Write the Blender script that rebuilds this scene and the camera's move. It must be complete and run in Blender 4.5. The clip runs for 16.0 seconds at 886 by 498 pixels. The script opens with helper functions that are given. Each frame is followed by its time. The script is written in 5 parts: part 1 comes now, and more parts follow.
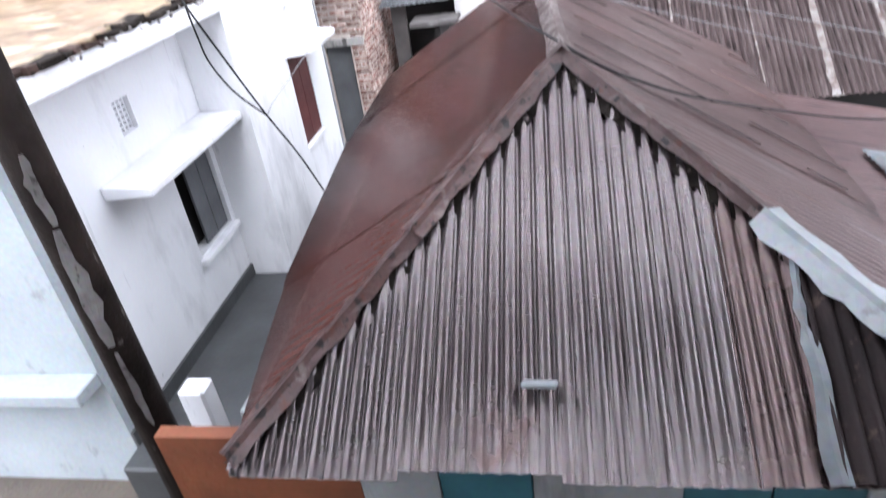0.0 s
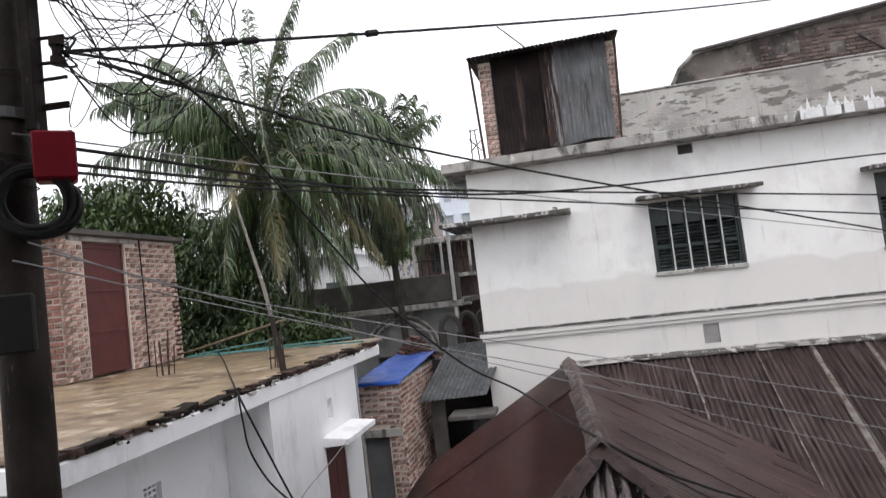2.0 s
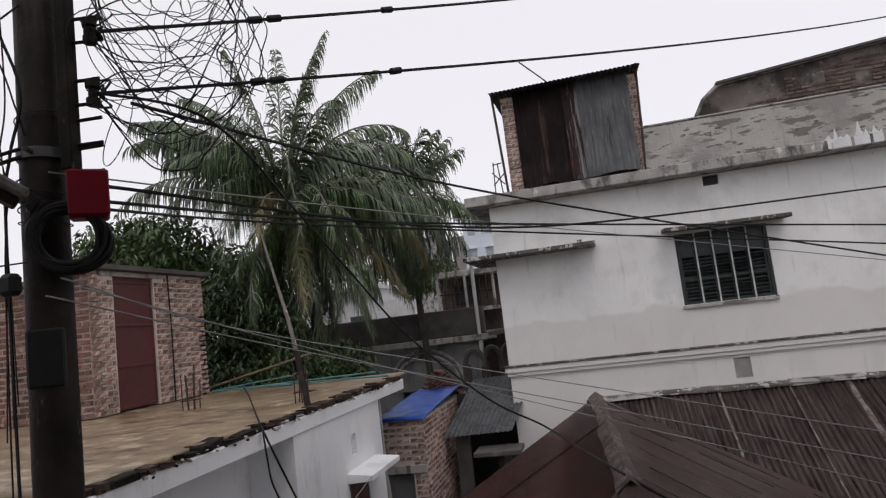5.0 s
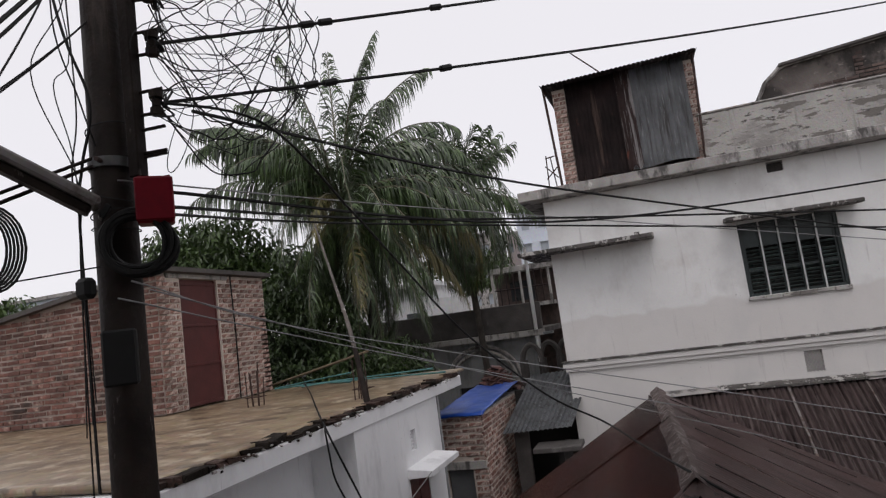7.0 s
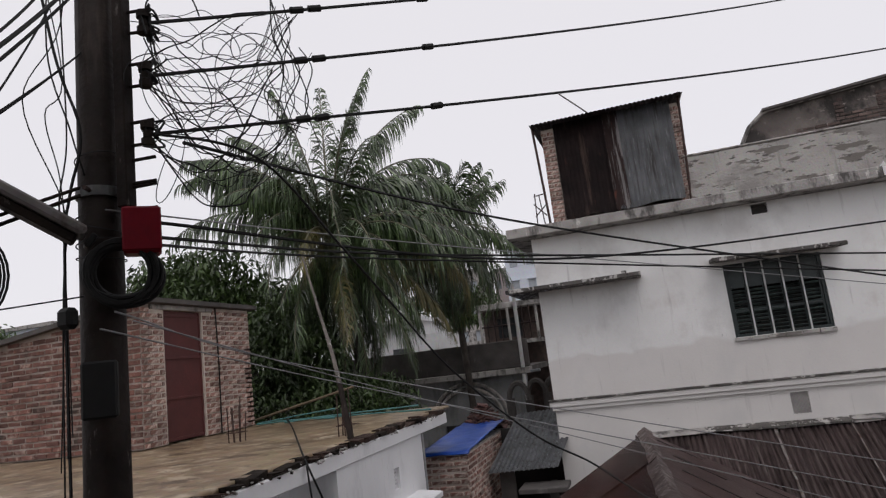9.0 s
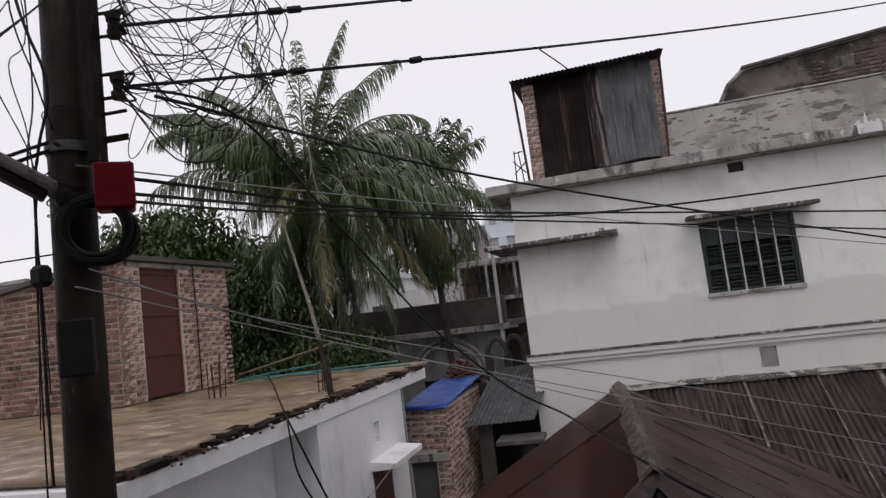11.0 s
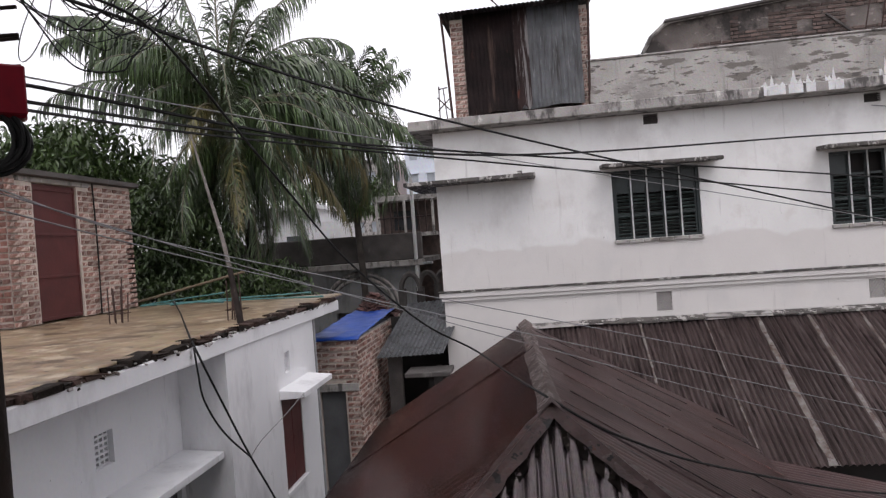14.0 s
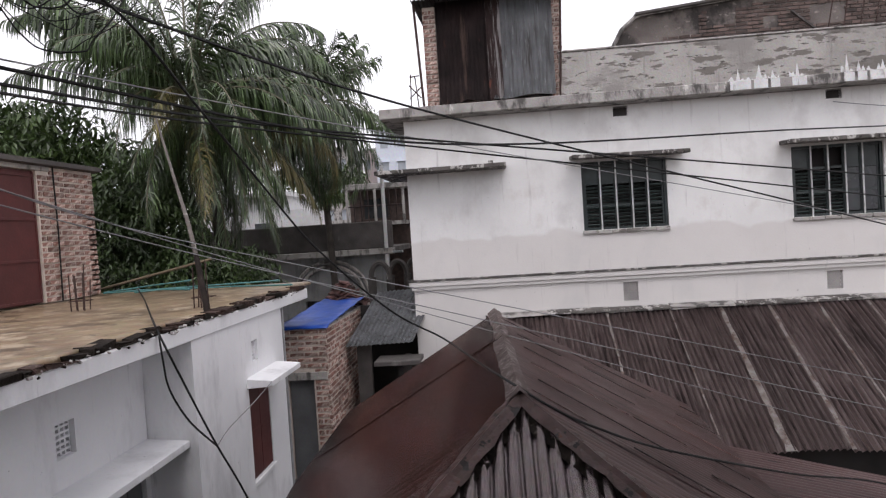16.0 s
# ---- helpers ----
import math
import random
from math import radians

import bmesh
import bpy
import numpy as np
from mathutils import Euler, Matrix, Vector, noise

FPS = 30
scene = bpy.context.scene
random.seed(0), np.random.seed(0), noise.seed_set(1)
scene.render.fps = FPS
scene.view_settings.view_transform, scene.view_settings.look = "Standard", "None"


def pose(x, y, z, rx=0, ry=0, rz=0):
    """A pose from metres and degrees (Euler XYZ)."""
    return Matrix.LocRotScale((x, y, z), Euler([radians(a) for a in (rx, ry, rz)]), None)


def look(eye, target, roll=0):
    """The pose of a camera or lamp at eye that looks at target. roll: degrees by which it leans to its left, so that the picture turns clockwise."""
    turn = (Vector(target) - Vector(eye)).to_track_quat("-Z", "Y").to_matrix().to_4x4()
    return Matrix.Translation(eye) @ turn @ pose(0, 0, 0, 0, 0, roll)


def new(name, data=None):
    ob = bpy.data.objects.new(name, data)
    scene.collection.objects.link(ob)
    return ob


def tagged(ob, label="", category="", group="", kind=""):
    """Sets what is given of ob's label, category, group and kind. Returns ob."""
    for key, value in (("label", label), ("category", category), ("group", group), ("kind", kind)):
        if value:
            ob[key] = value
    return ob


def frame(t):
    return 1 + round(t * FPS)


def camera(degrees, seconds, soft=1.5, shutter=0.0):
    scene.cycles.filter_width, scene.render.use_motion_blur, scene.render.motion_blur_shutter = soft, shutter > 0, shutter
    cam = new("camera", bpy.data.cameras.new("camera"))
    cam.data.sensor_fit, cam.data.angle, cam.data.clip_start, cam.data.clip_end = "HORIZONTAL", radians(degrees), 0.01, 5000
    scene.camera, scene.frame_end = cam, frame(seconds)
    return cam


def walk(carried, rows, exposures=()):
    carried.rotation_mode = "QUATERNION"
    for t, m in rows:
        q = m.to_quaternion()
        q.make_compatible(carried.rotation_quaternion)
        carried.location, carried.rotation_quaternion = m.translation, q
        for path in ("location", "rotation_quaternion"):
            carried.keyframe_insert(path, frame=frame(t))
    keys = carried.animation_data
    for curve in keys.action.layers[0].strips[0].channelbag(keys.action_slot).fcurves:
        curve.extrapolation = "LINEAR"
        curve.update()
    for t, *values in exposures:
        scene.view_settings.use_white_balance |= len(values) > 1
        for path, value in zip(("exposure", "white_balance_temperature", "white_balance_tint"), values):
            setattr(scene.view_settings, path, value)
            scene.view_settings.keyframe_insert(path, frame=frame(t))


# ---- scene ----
cam = camera(69.03, 16.0, soft=1.25, shutter=0.4)
PATH = [
    (0.0, pose(0, 0, 3.8, 59.11, 7.18, 7.55)),
    (0.5, pose(0, 0, 3.8, 70.06, 7.24, 8.76)),
    (1.0, pose(0, 0, 3.8, 78.95, 7.59, 9.75)),
    (1.5, pose(0, 0, 3.8, 87.33, 7.16, 10.69)),
    (2.0, pose(0, 0, 3.8, 93.43, 6.67, 11.03)),
    (2.5, pose(0, 0, 3.8, 95.04, 6.21, 10.94)),
    (3.0, pose(0, 0, 3.8, 95.74, 6.13, 11.13)),
    (3.5, pose(0, 0, 3.8, 97.73, 6.18, 11.34)),
    (6.0, pose(0, 0, 3.8, 96.06, 7.01, 14.13)),
    (6.5, pose(0, 0, 3.8, 96.60, 7.12, 15.11)),
    (7.0, pose(0, 0, 3.8, 96.95, 7.58, 18.17)),
    (7.5, pose(0, 0, 3.8, 100.50, 6.70, 16.86)),
    (8.0, pose(0, 0, 3.8, 100.29, 6.68, 16.91)),
    (10.5, pose(0, 0, 3.8, 97.96, 7.09, 16.93)),
    (11.0, pose(0, 0, 3.8, 95.95, 6.94, 15.11)),
    (11.5, pose(0, 0, 3.8, 94.21, 6.32, 12.47)),
    (12.0, pose(0, 0, 3.8, 92.33, 4.09, 7.55)),
    (12.5, pose(0, 0, 3.8, 91.81, 4.42, 7.68)),
    (13.0, pose(0, 0, 3.8, 91.14, 4.76, 8.89)),
    (13.5, pose(0, 0, 3.8, 90.96, 4.42, 7.97)),
    (14.0, pose(0, 0, 3.8, 89.49, 4.25, 7.63)),
    (14.5, pose(0, 0, 3.8, 88.81, 3.54, 4.71)),
    (15.0, pose(0, 0, 3.8, 88.88, 3.53, 4.69)),
    (15.5, pose(0, 0, 3.8, 88.39, 3.67, 4.92)),
    (16.0, pose(0, 0, 3.8, 88.33, 3.69, 4.99)),
]
EXPOSURES = [(0.0, 2.2, 5850, 14), (0.5, 1.74, 5900, 14), (1.0, 1.36, 6000, 13), (1.5, 1.18, 6300, 12), (2.0, 0.62, 6350, 12), (2.5, 0.0, 6400, 15), (3.0, -0.2, 6450, 15), (7.0, -0.27, 6450, 15), (8.2, -0.35, 6450, 15), (11.0, -0.26, 6450, 16), (12.5, 0.06, 6400, 17), (14.5, 0.27, 6400, 17), (16.0, 0.34, 6400, 17)]
walk(cam, PATH, EXPOSURES)

# ---- overcast daylight ----
world = bpy.data.worlds.new("overcast")
scene.world = world
world.use_nodes = True
wn = world.node_tree
sky = wn.nodes.new("ShaderNodeTexSky")
sky.sky_type = "NISHITA"
sky.sun_disc = False
sky.sun_elevation, sky.sun_rotation = radians(55), radians(200)
haze = wn.nodes.new("ShaderNodeMix")
haze.data_type = "RGBA"
haze.inputs[0].default_value = 0.9
haze.inputs[7].default_value = (9.15, 9.13, 9.16, 1)
wn.links.new(sky.outputs[0], haze.inputs[6])
wn.links.new(haze.outputs[2], wn.nodes["Background"].inputs[0])
wn.nodes["Background"].inputs[1].default_value = 0.12
sun = new("sun", bpy.data.lights.new("sun", "SUN"))
sun.data.energy, sun.data.angle, sun.data.color = 0.7, radians(25), (1.0, 0.97, 0.93)
sun.matrix_world = look((4, -8, 14), (0, 0, 0))


# ---- materials ----
def surf(name, c1, c2, scale=3.0, rough=0.8, bump=0.25, grain=40.0, stain=None, stain_scale=(1.5, 1.5, 0.4), cut=(0.5, 0.62),
         rand=0.0, metal=0.0, spec=0.5, band=None, gloss_var=0.15, island=False, speckle=0.35):
    m = bpy.data.materials.new(name)
    m.use_nodes = True
    nt = m.node_tree
    n, l = nt.nodes, nt.links
    b = n["Principled BSDF"]
    co = n.new("ShaderNodeTexCoord")
    big = n.new("ShaderNodeTexNoise")
    big.inputs["Scale"].default_value, big.inputs["Detail"].default_value = scale, 6
    fine = n.new("ShaderNodeTexNoise")
    fine.inputs["Scale"].default_value, fine.inputs["Detail"].default_value = grain, 4
    l.new(co.outputs["Object"], big.inputs["Vector"])
    l.new(co.outputs["Object"], fine.inputs["Vector"])

    def mixed(fac, a, c):
        x = n.new("ShaderNodeMix")
        x.data_type = "RGBA"
        l.new(fac, x.inputs[0])
        for s, v in ((x.inputs[6], a), (x.inputs[7], c)):
            if isinstance(v, tuple):
                s.default_value = (*v, 1)
            else:
                l.new(v, s)
        return x.outputs[2]

    def stretch(value, lo, hi):
        r = n.new("ShaderNodeMapRange")
        l.new(value, r.inputs[0])
        r.inputs[1].default_value, r.inputs[2].default_value = lo, hi
        return r.outputs[0]

    col = mixed(stretch(big.outputs["Fac"], 0.3, 0.7), c1, c2)
    dark = n.new("ShaderNodeMix")
    dark.data_type, dark.blend_type = "RGBA", "MULTIPLY"
    dark.inputs[0].default_value = speckle
    l.new(col, dark.inputs[6])
    l.new(fine.outputs["Color"], dark.inputs[7])
    gain = n.new("ShaderNodeMix")
    gain.data_type, gain.blend_type = "RGBA", "MULTIPLY"
    gain.inputs[0].default_value = 1.0
    gain.inputs[7].default_value = (*[1 / (1 - 0.5 * speckle)] * 3, 1)
    l.new(dark.outputs[2], gain.inputs[6])
    col = gain.outputs[2]
    if band:
        # a second coat of paint up to a wavy line at a height
        z, colour, wave = band
        sep = n.new("ShaderNodeSeparateXYZ")
        l.new(co.outputs["Object"], sep.inputs[0])
        wav = n.new("ShaderNodeTexNoise")
        wav.inputs["Scale"].default_value = 1.3
        l.new(co.outputs["Object"], wav.inputs["Vector"])
        ma = n.new("ShaderNodeMath")
        ma.operation = "MULTIPLY_ADD"
        l.new(wav.outputs["Fac"], ma.inputs[0])
        ma.inputs[1].default_value = wave
        l.new(sep.outputs["Z"], ma.inputs[2])
        f = stretch(ma.outputs[0], z + wave * 0.5 + 0.03, z + wave * 0.5 - 0.03)
        half = n.new("ShaderNodeMath")
        half.operation = "MULTIPLY"
        half.inputs[1].default_value = 0.5
        l.new(f, half.inputs[0])
        col = mixed(half.outputs[0], col, colour)
    for sc, rng, colour in ((stain_scale, cut, stain),) if isinstance(stain, tuple) and stain and not isinstance(stain[0], tuple) else (stain or ()):
        mp = n.new("ShaderNodeMapping")
        mp.inputs["Scale"].default_value = sc
        l.new(co.outputs["Object"], mp.inputs["Vector"])
        st = n.new("ShaderNodeTexNoise")
        st.inputs["Scale"].default_value, st.inputs["Detail"].default_value, st.inputs["Roughness"].default_value = 1.6, 9, 0.62
        l.new(mp.outputs[0], st.inputs["Vector"])
        col = mixed(stretch(st.outputs["Fac"], *rng), col, colour)
    if rand:
        info = n.new("ShaderNodeObjectInfo")
        hsv = n.new("ShaderNodeHueSaturation")
        hsv.inputs["Saturation"].default_value = 1.0
        mr = n.new("ShaderNodeMapRange")
        mr.inputs[3].default_value, mr.inputs[4].default_value = 1 - rand, 1 + rand
        if island:
            geo = n.new("ShaderNodeNewGeometry")
            both = n.new("ShaderNodeMath")
            both.operation = "ADD"
            l.new(geo.outputs["Random Per Island"], both.inputs[0])
            l.new(info.outputs["Random"], both.inputs[1])
            frac = n.new("ShaderNodeMath")
            frac.operation = "FRACT"
            l.new(both.outputs[0], frac.inputs[0])
            l.new(frac.outputs[0], mr.inputs[0])
        else:
            l.new(info.outputs["Random"], mr.inputs[0])
        l.new(mr.outputs[0], hsv.inputs["Value"])
        l.new(col, hsv.inputs["Color"])
        col = hsv.outputs[0]
    l.new(col, b.inputs["Base Color"])
    rr = n.new("ShaderNodeMapRange")
    rr.inputs[3].default_value, rr.inputs[4].default_value = max(0.05, rough - gloss_var), min(1, rough + gloss_var)
    l.new(big.outputs["Fac"], rr.inputs[0])
    l.new(rr.outputs[0], b.inputs["Roughness"])
    b.inputs["Metallic"].default_value = metal
    b.inputs["Specular IOR Level"].default_value = spec
    if bump:
        bp = n.new("ShaderNodeBump")
        bp.inputs["Strength"].default_value, bp.inputs["Distance"].default_value = bump, 0.02
        l.new(fine.outputs["Fac"], bp.inputs["Height"])
        l.new(bp.outputs[0], b.inputs["Normal"])
    return m


M_FACADE = surf("facade_paint", (0.82, 0.815, 0.80), (0.735, 0.73, 0.715), 1.3, 0.75, 0.12, 30,
                stain=(((0.8, 0.8, 0.6), (0.50, 0.70), (0.62, 0.605, 0.59)), ((1.4, 1.4, 1.2), (0.56, 0.78), (0.66, 0.63, 0.60)), ((5.0, 5.0, 0.35), (0.60, 0.78), (0.45, 0.43, 0.42)), ((9.0, 9.0, 5.0), (0.68, 0.74), (0.36, 0.34, 0.33))), band=(3.60, (0.58, 0.535, 0.505), 0.5), speckle=0.1)
M_WHITE = surf("white_wash", (0.80, 0.80, 0.81), (0.71, 0.715, 0.73), 1.2, 0.85, 0.06, 28, stain=(((1.3, 1.3, 0.5), (0.52, 0.76), (0.50, 0.50, 0.51)), ((8, 8, 0.6), (0.64, 0.76), (0.42, 0.42, 0.42)), ((10, 10, 8), (0.70, 0.74), (0.3, 0.3, 0.3))), speckle=0.08)
M_CEMENT = surf("weathered_cement", (0.42, 0.40, 0.38), (0.27, 0.255, 0.24), 3, 0.9, 0.4, 35,
                stain=(((3, 3, 1.2), (0.5, 0.62), (0.09, 0.085, 0.08)), ((4, 4, 2), (0.62, 0.68), (0.6, 0.58, 0.55))))
M_PARAPET = surf("peeling_parapet", (0.46, 0.44, 0.415), (0.32, 0.305, 0.285), 1.2, 0.9, 0.4, 30,
                 stain=(((0.9, 0.9, 3.4), (0.545, 0.565), (0.17, 0.155, 0.14)), ((2.6, 2.6, 9.0), (0.60, 0.63), (0.10, 0.092, 0.085)), ((0.7, 0.7, 0.9), (0.50, 0.62), (0.27, 0.255, 0.24)), ((6, 6, 0.5), (0.58, 0.76), (0.19, 0.18, 0.17))))
M_LATTICE = surf("pale_cement", (0.50, 0.48, 0.46), (0.38, 0.36, 0.35), 5, 0.9, 0.3, 40)
M_MOSSY = surf("mossy_grey_concrete", (0.145, 0.135, 0.125), (0.06, 0.056, 0.052), 4, 0.95, 0.4, 35, stain=(((5, 5, 3), (0.5, 0.62), (0.03, 0.028, 0.026)), ((5, 5, 3), (0.53, 0.58), (0.46, 0.44, 0.42)), ((11, 11, 7), (0.60, 0.64), (0.02, 0.018, 0.016))), spec=0.2)
M_BLUEGREY = surf("bluish_plaster", (0.40, 0.44, 0.455), (0.31, 0.34, 0.35), 1.2, 0.8, 0.2, 25, stain=(((2, 2, 1), (0.6, 0.7), (0.2, 0.21, 0.21)),))
M_DARKCEM = surf("dark_damp_cement", (0.10, 0.09, 0.085), (0.055, 0.05, 0.047), 2.5, 0.85, 0.4, 30, stain=(((2, 2, 0.6), (0.6, 0.75), (0.2, 0.19, 0.18)),))
M_VAULT = surf("blackened_plaster", (0.20, 0.175, 0.16), (0.085, 0.072, 0.066), 1.6, 0.9, 0.5, 25, stain=(((1.1, 1.1, 0.8), (0.50, 0.60), (0.045, 0.04, 0.037)), ((3, 3, 5), (0.58, 0.66), (0.30, 0.26, 0.24))))
M_GREYWALL = surf("grey_plaster", (0.30, 0.31, 0.31), (0.2, 0.2, 0.2), 1.6, 0.85, 0.3, 25, stain=(((2, 2, 0.4), (0.52, 0.7), (0.1, 0.1, 0.1)),))
M_DECK = surf("wet_roof_deck", (0.33, 0.245, 0.152), (0.19, 0.132, 0.080), 1.2, 0.36, 0.25, 13, stain=(((0.8, 1.1, 1), (0.47, 0.62), (0.145, 0.100, 0.062)), ((2.4, 2.4, 2), (0.52, 0.64), (0.43, 0.35, 0.25)), ((1.7, 1.7, 2), (0.56, 0.64), (0.115, 0.082, 0.052)), ((7, 7, 4), (0.61, 0.67), (0.065, 0.052, 0.036))), speckle=0.5)
M_MORTARBED = surf("black_mossy_mortar", (0.030, 0.024, 0.020), (0.012, 0.010, 0.009), 8, 0.95, 0.6, 40, stain=(((9, 9, 9), (0.62, 0.70), (0.12, 0.10, 0.085)),), spec=0.1)
M_EDGE = surf("dark_wet_brick_edge", (0.060, 0.036, 0.029), (0.026, 0.018, 0.015), 9, 0.9, 0.6, 50, stain=(((8, 8, 8), (0.60, 0.68), (0.15, 0.12, 0.10)),), rand=0.4, spec=0.2)
M_BRICK = surf("brick", (0.265, 0.136, 0.108), (0.165, 0.076, 0.060), 9, 0.9, 0.5, 60, stain=(((7, 7, 7), (0.47, 0.62), (0.54, 0.44, 0.385)), ((5, 5, 5), (0.62, 0.72), (0.09, 0.055, 0.045))), rand=0.40, island=True)
M_WETBRICK = surf("wet_mossy_brick", (0.185, 0.082, 0.062), (0.105, 0.046, 0.036), 9, 0.8, 0.5, 60, stain=(((5, 5, 5), (0.54, 0.68), (0.33, 0.24, 0.20)), ((1.2, 1.2, 1.6), (0.54, 0.66), (0.055, 0.036, 0.028))), rand=0.42, island=True)
M_MORTARDARK = surf("damp_mortar", (0.36, 0.30, 0.265), (0.17, 0.14, 0.12), 3, 0.95, 0.5, 50)
M_MORTAR = surf("pale_mortar", (0.62, 0.545, 0.485), (0.42, 0.355, 0.31), 6, 0.95, 0.5, 50)
M_OLDBRICK = surf("old_brick", (0.150, 0.104, 0.090), (0.088, 0.064, 0.056), 7, 0.9, 0.5, 60, stain=(((4, 4, 4), (0.5, 0.7), (0.07, 0.06, 0.055)),), rand=0.4, island=True)
M_DARKTILE = surf("dark_wet_tile", (0.105, 0.045, 0.037), (0.055, 0.026, 0.023), 7, 0.6, 0.4, 50, rand=0.45)
M_REDIRON = surf("maroon_painted_iron", (0.105, 0.028, 0.026), (0.075, 0.022, 0.022), 3, 0.5, 0.1, 30)
M_TIN = surf("brown_rusted_tin", (0.240, 0.206, 0.205), (0.160, 0.128, 0.126), 1.4, 0.22, 0.06, 35,
             stain=(((14.0, 0.7, 0.7), (0.56, 0.72), (0.11, 0.080, 0.078)), ((1.0, 1.0, 1.0), (0.60, 0.74), (0.15, 0.070, 0.052))), rand=0.10, spec=0.9, metal=0.7, gloss_var=0.08)
M_TINSIDE = surf("brown_side_tin", (0.165, 0.096, 0.091), (0.104, 0.054, 0.051), 1.1, 0.34, 0.15, 35, stain=(((0.5, 6.0, 0.5), (0.56, 0.70), (0.040, 0.022, 0.021)), ((0.9, 16.0, 0.9), (0.61, 0.65), (0.018, 0.013, 0.013)), ((0.5, 9.0, 0.5), (0.60, 0.66), (0.20, 0.155, 0.15)), ((0.8, 5.0, 0.8), (0.60, 0.72), (0.13, 0.05, 0.035)), ((6.0, 6.0, 6.0), (0.66, 0.72), (0.03, 0.022, 0.022))), rand=0.12, spec=0.8, metal=0.3)
M_TINRED = surf("red_oxide_tin", (0.108, 0.032, 0.023), (0.072, 0.023, 0.018), 0.9, 0.24, 0.05, 30, stain=(((0.45, 0.3, 0.45), (0.52, 0.66), (0.074, 0.036, 0.031)), ((0.8, 5.0, 0.8), (0.62, 0.78), (0.040, 0.018, 0.015)), ((5.0, 5.0, 5.0), (0.68, 0.73), (0.022, 0.014, 0.013))), rand=0.05, spec=0.36, gloss_var=0.08)
M_TINRUST = surf("deep_rust_tin", (0.230, 0.170, 0.160), (0.150, 0.098, 0.088), 1.6, 0.28, 0.12, 35, stain=(((14.0, 0.7, 0.7), (0.54, 0.70), (0.08, 0.050, 0.045)), ((1.2, 1.2, 1.2), (0.54, 0.66), (0.16, 0.066, 0.046))), rand=0.1, spec=0.8, metal=0.6, gloss_var=0.08)
M_TINSHED = surf("brown_shed_tin", (0.175, 0.130, 0.124), (0.112, 0.080, 0.076), 1.6, 0.55, 0.12, 35,
                 stain=(((16.0, 0.6, 0.6), (0.48, 0.66), (0.040, 0.026, 0.025)), ((9.0, 0.8, 0.8), (0.56, 0.70), (0.23, 0.185, 0.175)), ((26.0, 1.4, 1.4), (0.60, 0.68), (0.028, 0.020, 0.019)), ((2.0, 2.0, 2.0), (0.6, 0.75), (0.045, 0.03, 0.028))), rand=0.2, spec=0.3)
M_TINBRIGHT = surf("bare_zinc_strip", (0.44, 0.41, 0.39), (0.20, 0.15, 0.13), 5, 0.5, 0.2, 40, stain=(((4, 4, 4), (0.52, 0.64), (0.14, 0.08, 0.06)),))
M_TINGREY = surf("grey_galvanised_tin", (0.225, 0.235, 0.245), (0.13, 0.135, 0.142), 2.5, 0.5, 0.15, 40, stain=(((9, 9, 0.7), (0.52, 0.66), (0.085, 0.078, 0.076)), ((16, 16, 1.6), (0.58, 0.66), (0.32, 0.33, 0.34))), rand=0.1)
M_TINDARK = surf("dark_rust_tin", (0.034, 0.020, 0.019), (0.016, 0.011, 0.011), 3, 0.7, 0.2, 40, stain=(((7, 7, 0.5), (0.58, 0.70), (0.13, 0.085, 0.07)), ((3, 3, 0.7), (0.62, 0.70), (0.10, 0.04, 0.03))), spec=0.3)
M_ZINC = surf("new_zinc", (0.46, 0.48, 0.49), (0.34, 0.36, 0.37), 3, 0.4, 0.15, 30, stain=(((4, 4, 4), (0.60, 0.72), (0.24, 0.22, 0.21)),), rand=0.1)
M_FLASH = surf("white_flashing", (0.27, 0.295, 0.31), (0.15, 0.155, 0.16), 4, 0.5, 0.15, 30, stain=(((4, 4, 4), (0.58, 0.7), (0.25, 0.2, 0.18)),))
M_STREAK = surf("white_streaked_rust", (0.075, 0.045, 0.042), (0.035, 0.022, 0.021), 3, 0.7, 0.3, 40, stain=(((13, 13, 0.6), (0.52, 0.58), (0.36, 0.34, 0.335)), ((6, 6, 1.2), (0.60, 0.66), (0.20, 0.07, 0.05))), spec=0.3)
M_PEEL = surf("peeled_pale_wrap", (0.30, 0.28, 0.27), (0.16, 0.145, 0.14), 6, 0.8, 0.4, 30, stain=(((7, 7, 3), (0.54, 0.62), (0.06, 0.05, 0.045)),))
M_LAMP = surf("dirty_grey_enamel", (0.17, 0.155, 0.15), (0.085, 0.075, 0.072), 5, 0.6, 0.2, 30, stain=(((5, 5, 5), (0.56, 0.68), (0.05, 0.035, 0.03)),))
M_DRIP = surf("splashed_white_paint", (0.74, 0.74, 0.74), (0.60, 0.60, 0.60), 5, 0.8, 0.2, 40, stain=(((9, 9, 2), (0.56, 0.66), (0.42, 0.41, 0.40)),))
# far panes, paled so that distance haze is in their colour
M_HAZEWIN = surf("haze_lightened_window", (0.36, 0.39, 0.43), (0.28, 0.31, 0.34), 2, 0.4, 0.0, 10)
M_CAP = surf("rusted_ridge_cap", (0.20, 0.150, 0.140), (0.085, 0.048, 0.042), 6, 0.5, 0.35, 40, stain=(((5, 5, 5), (0.52, 0.56), (0.42, 0.37, 0.35)), ((5, 5, 5), (0.56, 0.62), (0.085, 0.026, 0.017)), ((9, 4, 9), (0.62, 0.66), (0.022, 0.016, 0.015))), rand=0.15)
